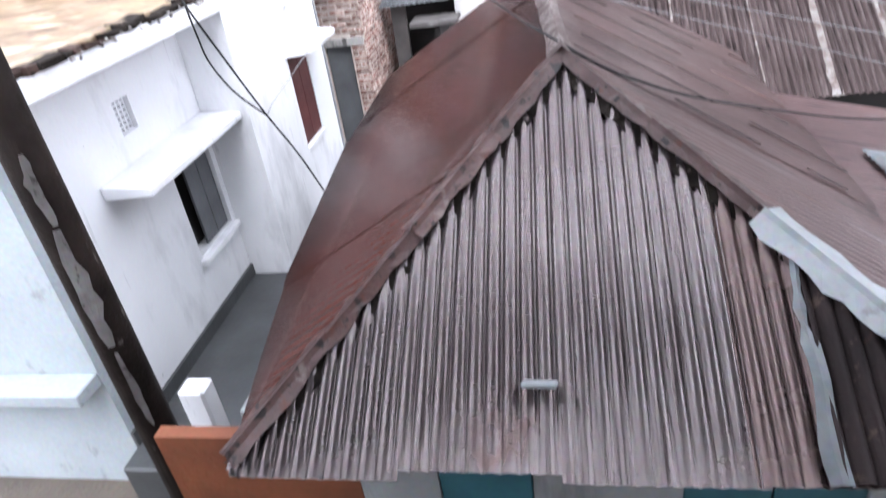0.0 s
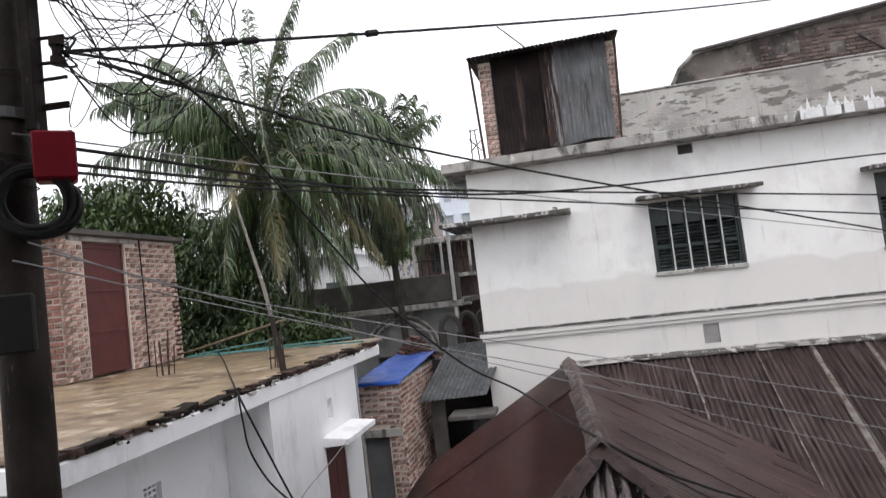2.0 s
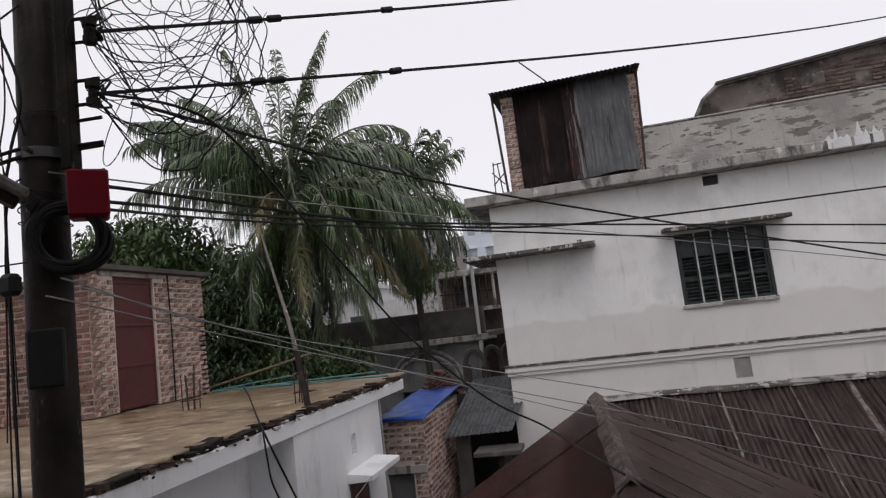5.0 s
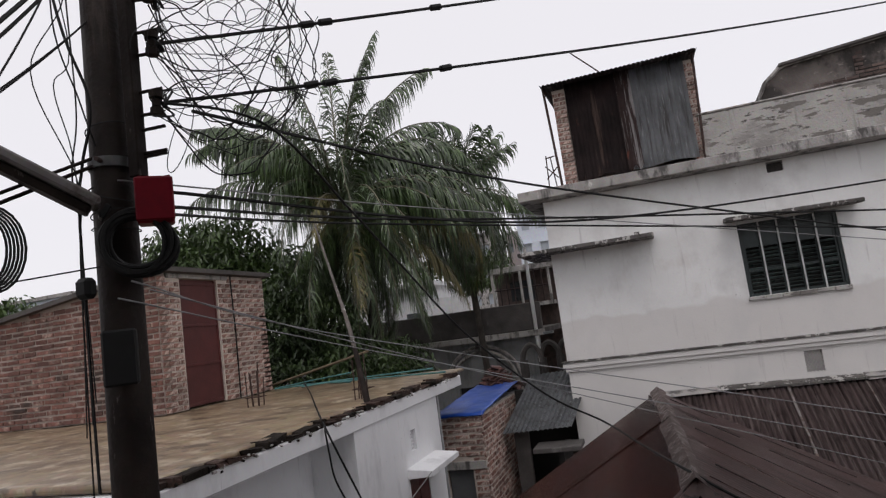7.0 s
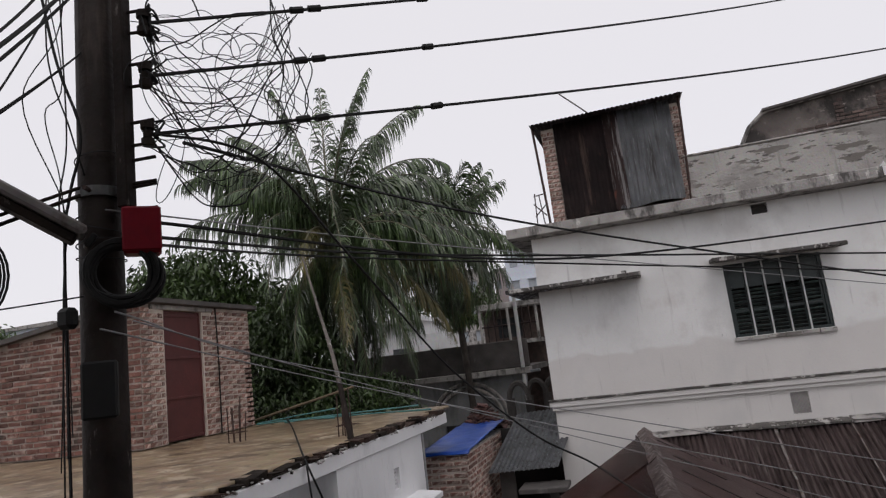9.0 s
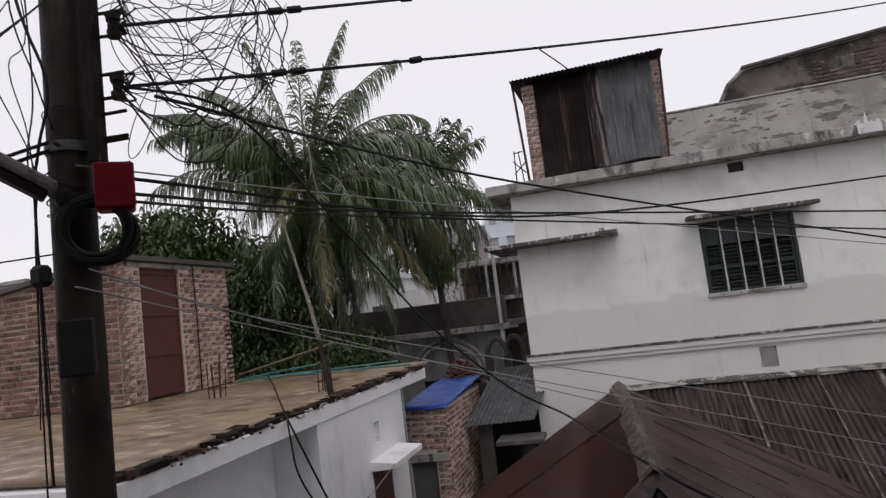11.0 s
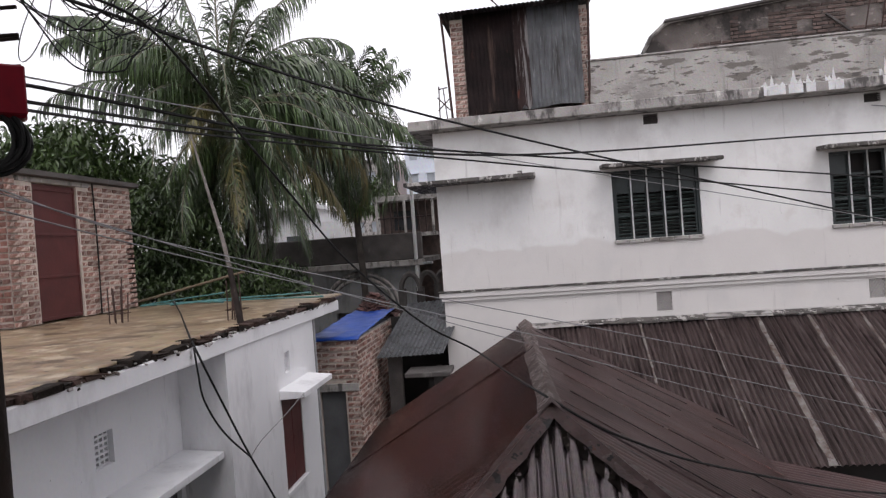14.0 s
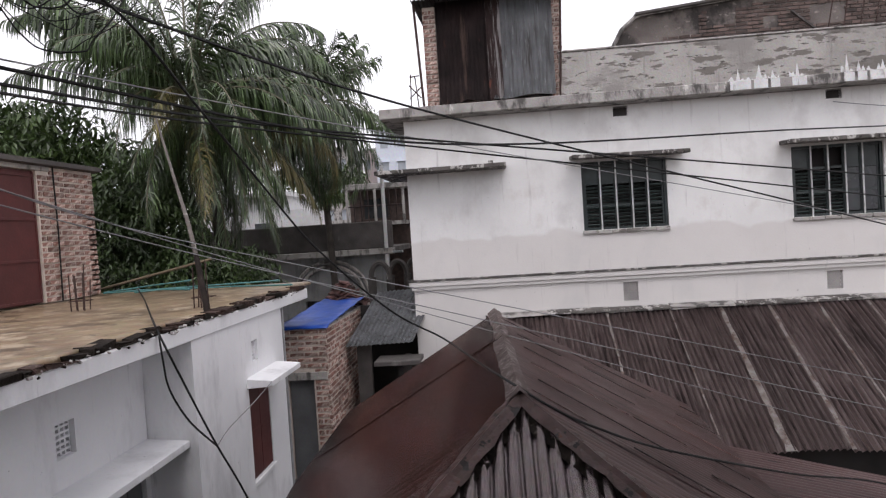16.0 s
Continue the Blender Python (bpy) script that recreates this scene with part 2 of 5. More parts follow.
M_HIPCAP = surf("rusted_hip_cap", (0.150, 0.088, 0.080), (0.078, 0.042, 0.037), 6, 0.36, 0.25, 40, stain=(((3, 3, 3), (0.60, 0.66), (0.21, 0.165, 0.15)), ((5, 5, 5), (0.58, 0.66), (0.13, 0.045, 0.03)), ((9, 9, 9), (0.58, 0.62), (0.022, 0.015, 0.014))), rand=0.3, spec=0.45)
M_SHUTTER = surf("dark_green_shutter", (0.034, 0.047, 0.046), (0.016, 0.022, 0.022), 4, 0.38, 0.1, 40)
M_SLAT = surf("weathered_green_slat", (0.078, 0.108, 0.102), (0.022, 0.028, 0.028), 9, 0.30, 0.1, 40, rand=0.7, spec=0.6)
M_BAR = surf("pale_iron_bar", (0.70, 0.71, 0.70), (0.40, 0.39, 0.38), 6, 0.5, 0.1, 40)
M_POLE = surf("dark_weathered_pole", (0.026, 0.019, 0.016), (0.011, 0.008, 0.007), 4, 0.6, 0.3, 30, stain=(((5, 5, 0.6), (0.6, 0.72), (0.05, 0.038, 0.032)), ((9, 9, 3), (0.64, 0.70), (0.11, 0.095, 0.085))), spec=0.1)
M_BLACK = surf("black_rubber", (0.009, 0.009, 0.009), (0.014, 0.014, 0.014), 9, 0.6, 0.0, 40, spec=0.2)
M_GREYCABLE = surf("grey_cable", (0.25, 0.25, 0.26), (0.17, 0.17, 0.17), 9, 0.5, 0.0, 40)
M_REDBOX = surf("red_plastic", (0.165, 0.004, 0.012), (0.095, 0.003, 0.008), 4, 0.5, 0.05, 30, spec=0.2)
M_DULLSTEEL = surf("dull_steel", (0.10, 0.10, 0.105), (0.06, 0.06, 0.06), 6, 0.6, 0.1, 30)
M_STEEL = surf("galvanised_steel", (0.30, 0.30, 0.31), (0.2, 0.2, 0.2), 6, 0.5, 0.1, 30)
M_BLUE = surf("blue_tarpaulin", (0.014, 0.078, 0.40), (0.01, 0.050, 0.27), 3, 0.35, 0.3, 9)
M_TEAL = surf("teal_pipe", (0.07, 0.21, 0.20), (0.05, 0.14, 0.14), 4, 0.45, 0.05, 30)
M_TEALWALL = surf("teal_painted_tin", (0.03, 0.12, 0.15), (0.02, 0.08, 0.10), 3, 0.5, 0.1, 30)
M_ORANGE = surf("orange_wall", (0.20, 0.058, 0.018), (0.14, 0.04, 0.014), 4, 0.7, 0.3, 30)
M_REBAR = surf("rusty_bar", (0.06, 0.03, 0.024), (0.035, 0.02, 0.017), 10, 0.8, 0.2, 60)
M_BAMBOO = surf("weathered_bamboo", (0.19, 0.145, 0.09), (0.11, 0.08, 0.05), 6, 0.7, 0.2, 40)
M_TRUNK = surf("palm_trunk", (0.062, 0.052, 0.043), (0.030, 0.025, 0.021), 5, 0.9, 0.6, 30)
M_FROND = surf("palm_leaf", (0.088, 0.130, 0.052), (0.030, 0.050, 0.021), 3.0, 0.30, 0.0, 20, rand=0.8, island=True, spec=0.65)
M_FRONDDRY = surf("yellowing_palm_leaf", (0.20, 0.165, 0.055), (0.10, 0.095, 0.036), 2.0, 0.45, 0.0, 20, rand=0.45, island=True)
M_DRYRIB = surf("dry_grey_palm_rib", (0.15, 0.13, 0.115), (0.045, 0.038, 0.034), 4, 0.85, 0.4, 40, stain=(((6, 6, 3), (0.58, 0.66), (0.42, 0.40, 0.37)),))
M_RIB = surf("palm_rib", (0.13, 0.12, 0.075), (0.085, 0.08, 0.05), 5, 0.6, 0.1, 30)
M_LEAF = surf("mango_leaf", (0.075, 0.120, 0.032), (0.030, 0.052, 0.017), 1.2, 0.40, 0.0, 20, rand=0.45, island=True)
M_LEAFDARK = surf("shrub_leaf", (0.056, 0.090, 0.026), (0.024, 0.041, 0.014), 1.2, 0.42, 0.0, 20, rand=0.45, island=True)
M_GROUND = surf("wet_ground", (0.14, 0.115, 0.09), (0.08, 0.066, 0.054), 1.2, 0.6, 0.5, 20)
M_APRON = surf("wet_dark_cement", (0.075, 0.078, 0.08), (0.045, 0.046, 0.047), 2, 0.4, 0.2, 25)
M_GREYDOOR = surf("grey_painted_iron", (0.125, 0.13, 0.135), (0.09, 0.093, 0.097), 3, 0.5, 0.1, 30)
M_PALEHOUSE = surf("pale_house_paint", (0.62, 0.62, 0.62), (0.5, 0.5, 0.5), 1, 0.8, 0.1, 10)
# blue and pink of the far walls, paled to paint in haze
M_FARBLUE = surf("haze_lightened_blue_paint", (0.66, 0.70, 0.76), (0.58, 0.62, 0.69), 0.2, 0.8, 0.0, 5)
M_FARPINK = surf("haze_lightened_pink_paint", (0.68, 0.58, 0.58), (0.60, 0.52, 0.51), 0.2, 0.8, 0.0, 5)
M_GLASS = surf("dark_window", (0.05, 0.055, 0.06), (0.03, 0.033, 0.036), 2, 0.25, 0.0, 10)
# near-black colour painted for unlit interiors and the shade under roofs
M_SHADEDARK = surf("painted_shade", (0.02, 0.017, 0.016), (0.012, 0.011, 0.01), 2, 0.9, 0.0, 10)


# ---- builders ----
rnd = random.Random(7)


def thing(name, base, label, category, group="", kind=""):
    ob = new(name)
    ob.location = base
    ob.empty_display_size = 0.2
    return tagged(ob, label, category, group, kind)


def base_of(ob):
    """What the children of ob must be moved back by, so that their points stay in the world's frame."""
    return ob.location.copy() if ob.parent is None else Vector((0, 0, 0))


def part(name, bm, material, parent=None, label="", smooth=False):
    me = bpy.data.meshes.new(name)
    if isinstance(bm, tuple):
        me.from_pydata(bm[0], [], bm[1])
    else:
        bm.to_mesh(me)
        bm.free()
    me.materials.append(material)
    if smooth:
        me.polygons.foreach_set("use_smooth", [True] * len(me.polygons))
    ob = new(name, me)
    if parent is not None:
        ob.parent = parent
        ob.matrix_parent_inverse = Matrix.Translation(-base_of(parent))
    if label:
        ob["label"] = label
    return ob


def solo(name, bm, material, label, category, group="", kind="", smooth=False):
    return tagged(part(name, bm, material, None, "", smooth), label, category, group, kind)


def bx(bm, x0, x1, y0, y1, z0, z1, bev=0.0, m=None):
    r = bmesh.ops.create_cube(bm, size=1)["verts"]
    for v in r:
        v.co = Vector(((x0 + x1) / 2 + v.co.x * (x1 - x0), (y0 + y1) / 2 + v.co.y * (y1 - y0), (z0 + z1) / 2 + v.co.z * (z1 - z0)))
    if bev:
        es = list({e for v in r for e in v.link_edges})
        r = bmesh.ops.bevel(bm, geom=es, offset=bev, segments=1, affect="EDGES")["verts"]
    if m is not None:
        bmesh.ops.transform(bm, matrix=m, verts=[v for v in r if v.is_valid])
    return bm


def one(*a, **k):
    return bx(bmesh.new(), *a, **k)


def tube(bm, pts, r, seg=6, r1=None):
    pts = [Vector(p) for p in pts]
    rings = []
    side = None
    for i, p in enumerate(pts):
        d = (pts[min(i + 1, len(pts) - 1)] - pts[max(i - 1, 0)]).normalized()
        if side is None:
            side = d.orthogonal().normalized()
        side = (side - d * side.dot(d)).normalized()
        up = d.cross(side)
        f = i / max(1, len(pts) - 1)
        rr = r if r1 is None else r + (r1 - r) * f
        rings.append([bm.verts.new(p + (side * math.cos(a) + up * math.sin(a)) * rr) for a in (2 * math.pi * k / seg for k in range(seg))])
    for a, b in zip(rings, rings[1:]):
        for k in range(seg):
            bm.faces.new((a[k], a[(k + 1) % seg], b[(k + 1) % seg], b[k]))
    bm.faces.new(rings[0][::-1])
    bm.faces.new(rings[-1])
    return bm


def rod(*a, **k):
    return tube(bmesh.new(), *a, **k)


def hang(a, b, sag, n=18):
    a, b = Vector(a), Vector(b)
    return [a.lerp(b, i / n) - Vector((0, 0, sag * 4 * (i / n) * (1 - i / n))) for i in range(n + 1)]


def curve3(pts, n=8):
    pts = [Vector(p) for p in pts]
    out = []
    for i in range(len(pts) - 1):
        p0, p1, p2, p3 = pts[max(i - 1, 0)], pts[i], pts[i + 1], pts[min(i + 2, len(pts) - 1)]
        for k in range(n):
            t = k / n
            out.append(0.5 * (2 * p1 + (p2 - p0) * t + (2 * p0 - 5 * p1 + 4 * p2 - p3) * t * t + (3 * p1 - p0 - 3 * p2 + p3) * t ** 3))
    return out + [pts[-1]]


def holed(axis, a0, a1, z0, z1, d0, d1, holes):
    """A wall slab with through openings. axis 'x': runs along x, d is y; 'y': runs along y, d is x. holes: (a0, a1, z0, z1)."""
    us = sorted({a0, a1, *[h[0] for h in holes], *[h[1] for h in holes]})
    zs = sorted({z0, z1, *[h[2] for h in holes], *[h[3] for h in holes]})
    verts, faces = [], []

    def P(u, d, z):
        return (u, d, z) if axis == "x" else (d, u, z)

    def q(*p):
        faces.append(tuple(range(len(verts), len(verts) + 4)))
        verts.extend(p)

    def solid(i, k):
        if not (0 <= i < len(us) - 1 and 0 <= k < len(zs) - 1):
            return False
        u, z = (us[i] + us[i + 1]) / 2, (zs[k] + zs[k + 1]) / 2
        return not any(h[0] < u < h[1] and h[2] < z < h[3] for h in holes)

    for i in range(len(us) - 1):
        for k in range(len(zs) - 1):
            if not solid(i, k):
                continue
            u, v, z, w = us[i], us[i + 1], zs[k], zs[k + 1]
            q(P(u, d0, z), P(v, d0, z), P(v, d0, w), P(u, d0, w))
            q(P(v, d1, z), P(u, d1, z), P(u, d1, w), P(v, d1, w))
            if not solid(i - 1, k):
                q(P(u, d0, z), P(u, d0, w), P(u, d1, w), P(u, d1, z))
            if not solid(i + 1, k):
                q(P(v, d0, z), P(v, d1, z), P(v, d1, w), P(v, d0, w))
            if not solid(i, k - 1):
                q(P(u, d0, z), P(u, d1, z), P(v, d1, z), P(v, d0, z))
            if not solid(i, k + 1):
                q(P(u, d0, w), P(v, d0, w), P(v, d1, w), P(u, d1, w))
    bm = bmesh.new()
    vs = [bm.verts.new(p) for p in verts]
    for f in faces:
        bm.faces.new([vs[i] for i in f])
    bmesh.ops.remove_doubles(bm, verts=bm.verts, dist=1e-5)
    bmesh.ops.recalc_face_normals(bm, faces=bm.faces)
    return bm


def wave(s, pitch):
    """Height of a corrugated sheet, -1 to 1: broad round crests and tight furrows."""
    return 2 * abs(math.cos(math.pi * s / pitch)) ** 0.7 - 1


def corrugated(o, u, v, width, top, bottom, pitch=0.076, amp=0.011, start=0.0):
    """A corrugated sheet: o its origin, u across the waves, v down the slope; top(s), bottom(s): where it begins and ends along v at s."""
    o, u, v = Vector(o), Vector(u).normalized(), Vector(v).normalized()
    nrm = u.cross(v)
    if nrm.z < 0:
        nrm = -nrm
    bm = bmesh.new()
    n = max(6, int(width / pitch * 10))
    last = None
    for i in range(n + 1):
        s = start + width * i / n
        off = nrm * (amp * wave(s, pitch))
        t0, t1 = top(s), bottom(s)
        if t1 < t0 + 0.002:
            t1 = t0 + 0.002
        row = [bm.verts.new(o + u * s + v * (t0 + (t1 - t0) * k / 3) + off) for k in range(4)]
        if last:
            for k in range(3):
                bm.faces.new((last[k], row[k], row[k + 1], last[k + 1]))
        last = row
    bmesh.ops.solidify(bm, geom=list(bm.faces), thickness=0.003)
    return bm


def sheets(parent, name, o, u, v, width, top, bottom, material, wide=0.72, seed=1, pitch=0.076, amp=0.011, lap=0.05):
    """Lapped corrugated sheets side by side, each a part of its own."""
    r = random.Random(seed)
    o, u, v = Vector(o), Vector(u).normalized(), Vector(v).normalized()
    nrm = u.cross(v)
    if nrm.z < 0:
        nrm = -nrm
    s, k = 0.0, 0
    while s < width - 0.02:
        w = min(wide + lap, width - s)
        j = r.uniform(-0.02, 0.03)
        part(name, corrugated(o + nrm * (0.004 * (k % 2) + r.uniform(0, 0.003)), u, v, w, top, lambda q: bottom(q) + j, pitch, amp, s), material, parent, smooth=True)
        s += wide
        k += 1


BRICKS = []
for k in range(6):
    rr = random.Random(40 + k)
    bm = one(-0.115, 0.115, -0.02, 0.02, -0.033, 0.033, bev=0.006)
    for v in bm.verts:
        v.co += Vector([rr.uniform(-0.004, 0.004) for _ in range(3)])
    me = bpy.data.meshes.new("brick")
    bm.to_mesh(me)
    bm.free()
    me.materials.append(M_BRICK)
    BRICKS.append(me)


def brickwork(parent, origin, u, length, z0, top, holes=(), seed=3, single=True, mesh_mat=M_BRICK, step=0.083, long=0.245):
    """Courses of bricks on a wall's face. u: along the face (a unit vector, level); top(s): its height; holes: (s0, s1, z0, z1)."""
    r = random.Random(seed)
    o, u = Vector(origin), Vector(u)
    turn = math.atan2(u.y, u.x)
    places = []
    row, z = 0, z0 + step / 2
    while row < 70:
        cuts = sorted((max(0, h[0]), min(length, h[1])) for h in holes if h[2] < z + 0.02 and h[3] > z - 0.02)
        spans, at = [], 0.0
        for c0, c1 in cuts:
            if c0 > at:
                spans.append((at, c0))
            at = max(at, c1)
        if at < length:
            spans.append((at, length))
        s = (0.0 if row % 2 else -long / 2) + r.uniform(-0.02, 0.02)
        placed = False
        while s < length:
            for e0, e1 in spans:
                a, b = max(s, e0), min(s + long, e1)
                c = (a + b) / 2
                if b - a < 0.035 or z + step / 2 > top(c):
                    continue
                placed = True
                places.append((c, z, (b - a - r.uniform(0.012, 0.028)) / 0.23))
            s += long
        row += 1
        z += step
        if not placed and row > 12 and not any(h[3] > z for h in holes):
            break
    verts, faces = [], []
    for c, z, sx in places:
        p = o + u * c + Vector((0, 0, z))
        m = Matrix.Translation(p) @ Matrix.Rotation(turn + r.uniform(-0.02, 0.02), 4, "Z") @ Matrix.Rotation(r.uniform(-0.035, 0.035), 4, "Y") @ Matrix.Translation((0, r.uniform(-0.009, 0.008), 0)) @ Matrix.Diagonal((sx, 1, r.uniform(0.74, 0.98), 1))
        me = r.choice(BRICKS)
        if single:
            ob = new("brick", me)
            ob.parent = parent
            ob.matrix_parent_inverse = Matrix.Translation(-base_of(parent))
            ob.matrix_basis = m
        else:
            k = len(verts)
            verts.extend([tuple(m @ v.co) for v in me.vertices])
            faces.extend([tuple(i + k for i in f.vertices) for f in me.polygons])
    if not single:
        ob = part("brickwork", (verts, faces), mesh_mat, parent)
        ob["kind"] = "stuff"


# ---- ground and distance ----
bm = bmesh.new()
bmesh.ops.create_grid(bm, x_segments=60, y_segments=60, size=400)
for v in bm.verts:
    v.co.z = -0.6
solo("ground", bm, M_GROUND, "wet trodden earth of the yards", "ground", kind="structure")
solo("pavement", one(-3.645, -2.25, 3.2, 14, -0.62, -0.15, bev=0.02), M_APRON, "wet dark cement walk beside the white house", "pavement", kind="structure")

# ---- white two-storey building ----
bld = thing("apartment_building", (3.6, 15, -0.6), "white-painted two-storey building with weathered grey roof edge", "building")
WIN = [(1.55, 3.07, 3.62, 4.87), (5.24, 6.80, 3.62, 4.88)]
VENT = [(2.19, 2.46, 2.29, 2.64), (5.75, 6.02, 2.31, 2.64)]
SLOT = [(2.18, 2.44, 5.66, 5.85), (5.87, 6.14, 5.68, 5.88)]
part("wall", holed("x", -1.66, 9.5, -0.6, 5.86, 12.0, 12.2, WIN + VENT + [(s[0], s[1], s[2], 5.84) for s in SLOT]), M_FACADE, bld, "white paint over a patched greyish lower coat")
part("side_wall", one(-1.66, -1.46, 12.2, 20, -0.6, 5.86), M_FACADE, bld)
part("side_wall", one(9.3, 9.5, 12.2, 20, -0.6, 5.86), M_FACADE, bld)
part("back_wall", one(-1.46, 9.3, 19.8, 20, -0.6, 5.86), M_FACADE, bld)
part("floor_slab", one(-1.46, 9.3, 12.2, 19.8, 2.66, 2.80), M_CEMENT, bld)
bm = one(-2.05, 9.6, 11.62, 20.2, 5.87, 6.05, bev=0.012)
part("roof_slab", bm, M_CEMENT, bld, "stained grey concrete roof edge")
bm = one(1.24, 9.55, 11.72, 11.86, 6.052, 6.815, bev=0.015)
part("parapet", bm, M_PARAPET, bld, "peeling grey parapet with bare patches")
part("coping", one(1.22, 9.58, 11.70, 11.88, 6.817, 6.85, bev=0.01), M_CEMENT, bld)
bm = one(-1.74, 9.5, 11.92, 11.998, 2.76, 2.86, bev=0.012)
bx(bm, -1.70, 9.5, 11.95, 11.998, 2.70, 2.758)
part("ledge", bm, M_FACADE, bld, "white ledge between the storeys")
part("ledge_cap", one(-1.75, 9.5, 11.895, 11.997, 2.862, 2.895, bev=0.006), M_MOSSY, bld, "blackened top of the ledge")
bm = one(-2.18, 0.19, 11.45, 11.998, 4.86, 4.93, bev=0.008)
bx(bm, -2.18, -1.67, 11.998, 13.4, 4.86, 4.93)
bx(bm, -0.12, -0.04, 11.5, 11.6, 4.932, 4.98)
part("canopy", bm, M_MOSSY, bld, "thin grey concrete canopy")

for x0, x1, h in ((4.12, 4.50, 0.24), (4.52, 4.78, 0.30), (4.80, 4.98, 0.17), (5.15, 5.42, 0.27), (6.00, 6.20, 0.36), (6.22, 6.40, 0.22), (6.42, 6.95, 0.20), (7.05, 7.5, 0.26)):
    r = random.Random(x0)
    n = max(5, int((x1 - x0) / 0.032))
    top = [6.06 + h * (0.04 + 0.62 * r.random() ** 4) for k in range(n + 1)]
    top[n // 2] = 6.06 + h * 0.85
    bm = bmesh.new()
    lo = [bm.verts.new((x0 + (x1 - x0) * k / n, 11.714, 6.054)) for k in range(n + 1)]
    hi = [bm.verts.new((x0 + (x1 - x0) * k / n, 11.714, top[k])) for k in range(n + 1)]
    for k in range(n):
        bm.faces.new((lo[k], lo[k + 1], hi[k + 1], hi[k]))
    back = bmesh.ops.extrude_face_region(bm, geom=list(bm.faces))["geom"]
    for v in back:
        if isinstance(v, bmesh.types.BMVert):
            v.co.y = 11.724
    bmesh.ops.recalc_face_normals(bm, faces=bm.faces)
    part("paint_splash", bm, M_DRIP, bld, "splash of white paint")
    part("paint_run", one(x0, x1 - 0.03, 11.613, 11.619, 5.89, 6.040), M_DRIP, bld, "run of white paint on the slab edge")

for x0, x1, z0, z1 in WIN:
    win = part("window", one(x0 + 0.001, x1 - 0.001, 12.185, 12.199, z0 + 0.001, z1 - 0.001), M_SHADEDARK, bld)
    bm = bmesh.new()
    for a, b, c, d in ((x0, x0 + 0.05, z0, z1), (x1 - 0.05, x1, z0, z1), (x0 + 0.05, x1 - 0.05, z1 - 0.05, z1), (x0 + 0.05, x1 - 0.05, z0, z0 + 0.05)):
        bx(bm, a + 0.002, b - 0.002, 12.04, 12.10, c + 0.002, d - 0.002)
    part("window_frame", bm, M_SHUTTER, win)
    n = 5
    w = (x1 - x0 - 0.1) / n
    for i in range(n):
        a = x0 + 0.05 + w * i
        ajar = x0 > 4 and i in (1, 2)
        bm = bmesh.new()
        for p, q, c, d in ((a, a + 0.035, z0 + 0.05, z1 - 0.05), (a + w - 0.035, a + w, z0 + 0.05, z1 - 0.05), (a + 0.035, a + w - 0.035, z1 - 0.42, z1 - 0.38), (a + 0.035, a + w - 0.035, z0 + 0.42, z0 + 0.46)):
            bx(bm, p + 0.002, q - 0.002, 12.075, 12.105, c, d)
        if not ajar:
            bx(bm, a + 0.03, a + w - 0.03, 12.085, 12.095, z1 - 0.38, z1 - 0.05)
        part("shutter", bm, M_SHUTTER, win, "dark louvred shutter")
        if not (x0 > 4 and i > 2):
            k = z0 + 0.09
            while k < z1 - 0.43:
                sl = one(a + 0.035, a + w - 0.035, -0.022, 0.022, -0.004, 0.004)
                bmesh.ops.transform(sl, matrix=Matrix.Translation((0, 12.09, k)) @ Matrix.Rotation(radians(-38), 4, "X"), verts=sl.verts)
                part("slat", sl, M_SLAT, win)
                k += 0.062
        else:
            part("pane", one(a + 0.03, a + w - 0.03, 12.085, 12.093, z0 + 0.07, z1 - 0.43), M_GLASS, win, "dusty dark glass pane")
    for i in range(1, n):
        a = x0 + 0.05 + w * i
        part("window_bar", one(a - 0.013, a + 0.013, 12.02, 12.035, z0 - 0.0, z1, bev=0.002), M_BAR, win, "pale iron bar")
    for i in range(6):
        t = x0 - 0.02 + (x1 - x0 + 0.04) * i / 6
        part("sill_block", one(t, t + (x1 - x0 + 0.04) / 6 - 0.012, 11.95, 12.06, z0 - 0.06 - 0.01 * (i % 2), z0 - 0.003, bev=0.006), M_PARAPET, win, "chipped stained sill block")
    bm = one(x0 - 0.2, x1 + 0.30, 11.50, 11.998, z1 + 0.045, z1 + 0.115, bev=0.012)
    for v in bm.verts:
        v.co.z += 0.02 * math.sin(v.co.x * 5) - (12 - v.co.y) * 0.05
    part("sunshade", bm, M_MOSSY, bld, "mossy grey concrete sunshade")

for x0, x1, z0, z1 in VENT:
    bm = bmesh.new()
    bx(bm, x0, x1, 12.10, 12.12, z0, z1)
    for i in range(-4, 9):
        for sgn in (1, -1):
            p = x0 + (x1 - x0) * i / 5.0
            q = p + sgn * (z1 - z0) * 0.75
            xs = sorted(((x0 - p) / (q - p), (x1 - p) / (q - p)))
            t0, t1 = max(0, xs[0]), min(1, xs[1])
            if t1 - t0 > 0.1:
                tube(bm, [(p + (q - p) * t0, 12.03, z0 + (z1 - z0) * t0), (p + (q - p) * t1, 12.03, z0 + (z1 - z0) * t1)], 0.010, 4)
    part("vent_block", bm, M_LATTICE, bld, "pale grey lattice ventilation block")
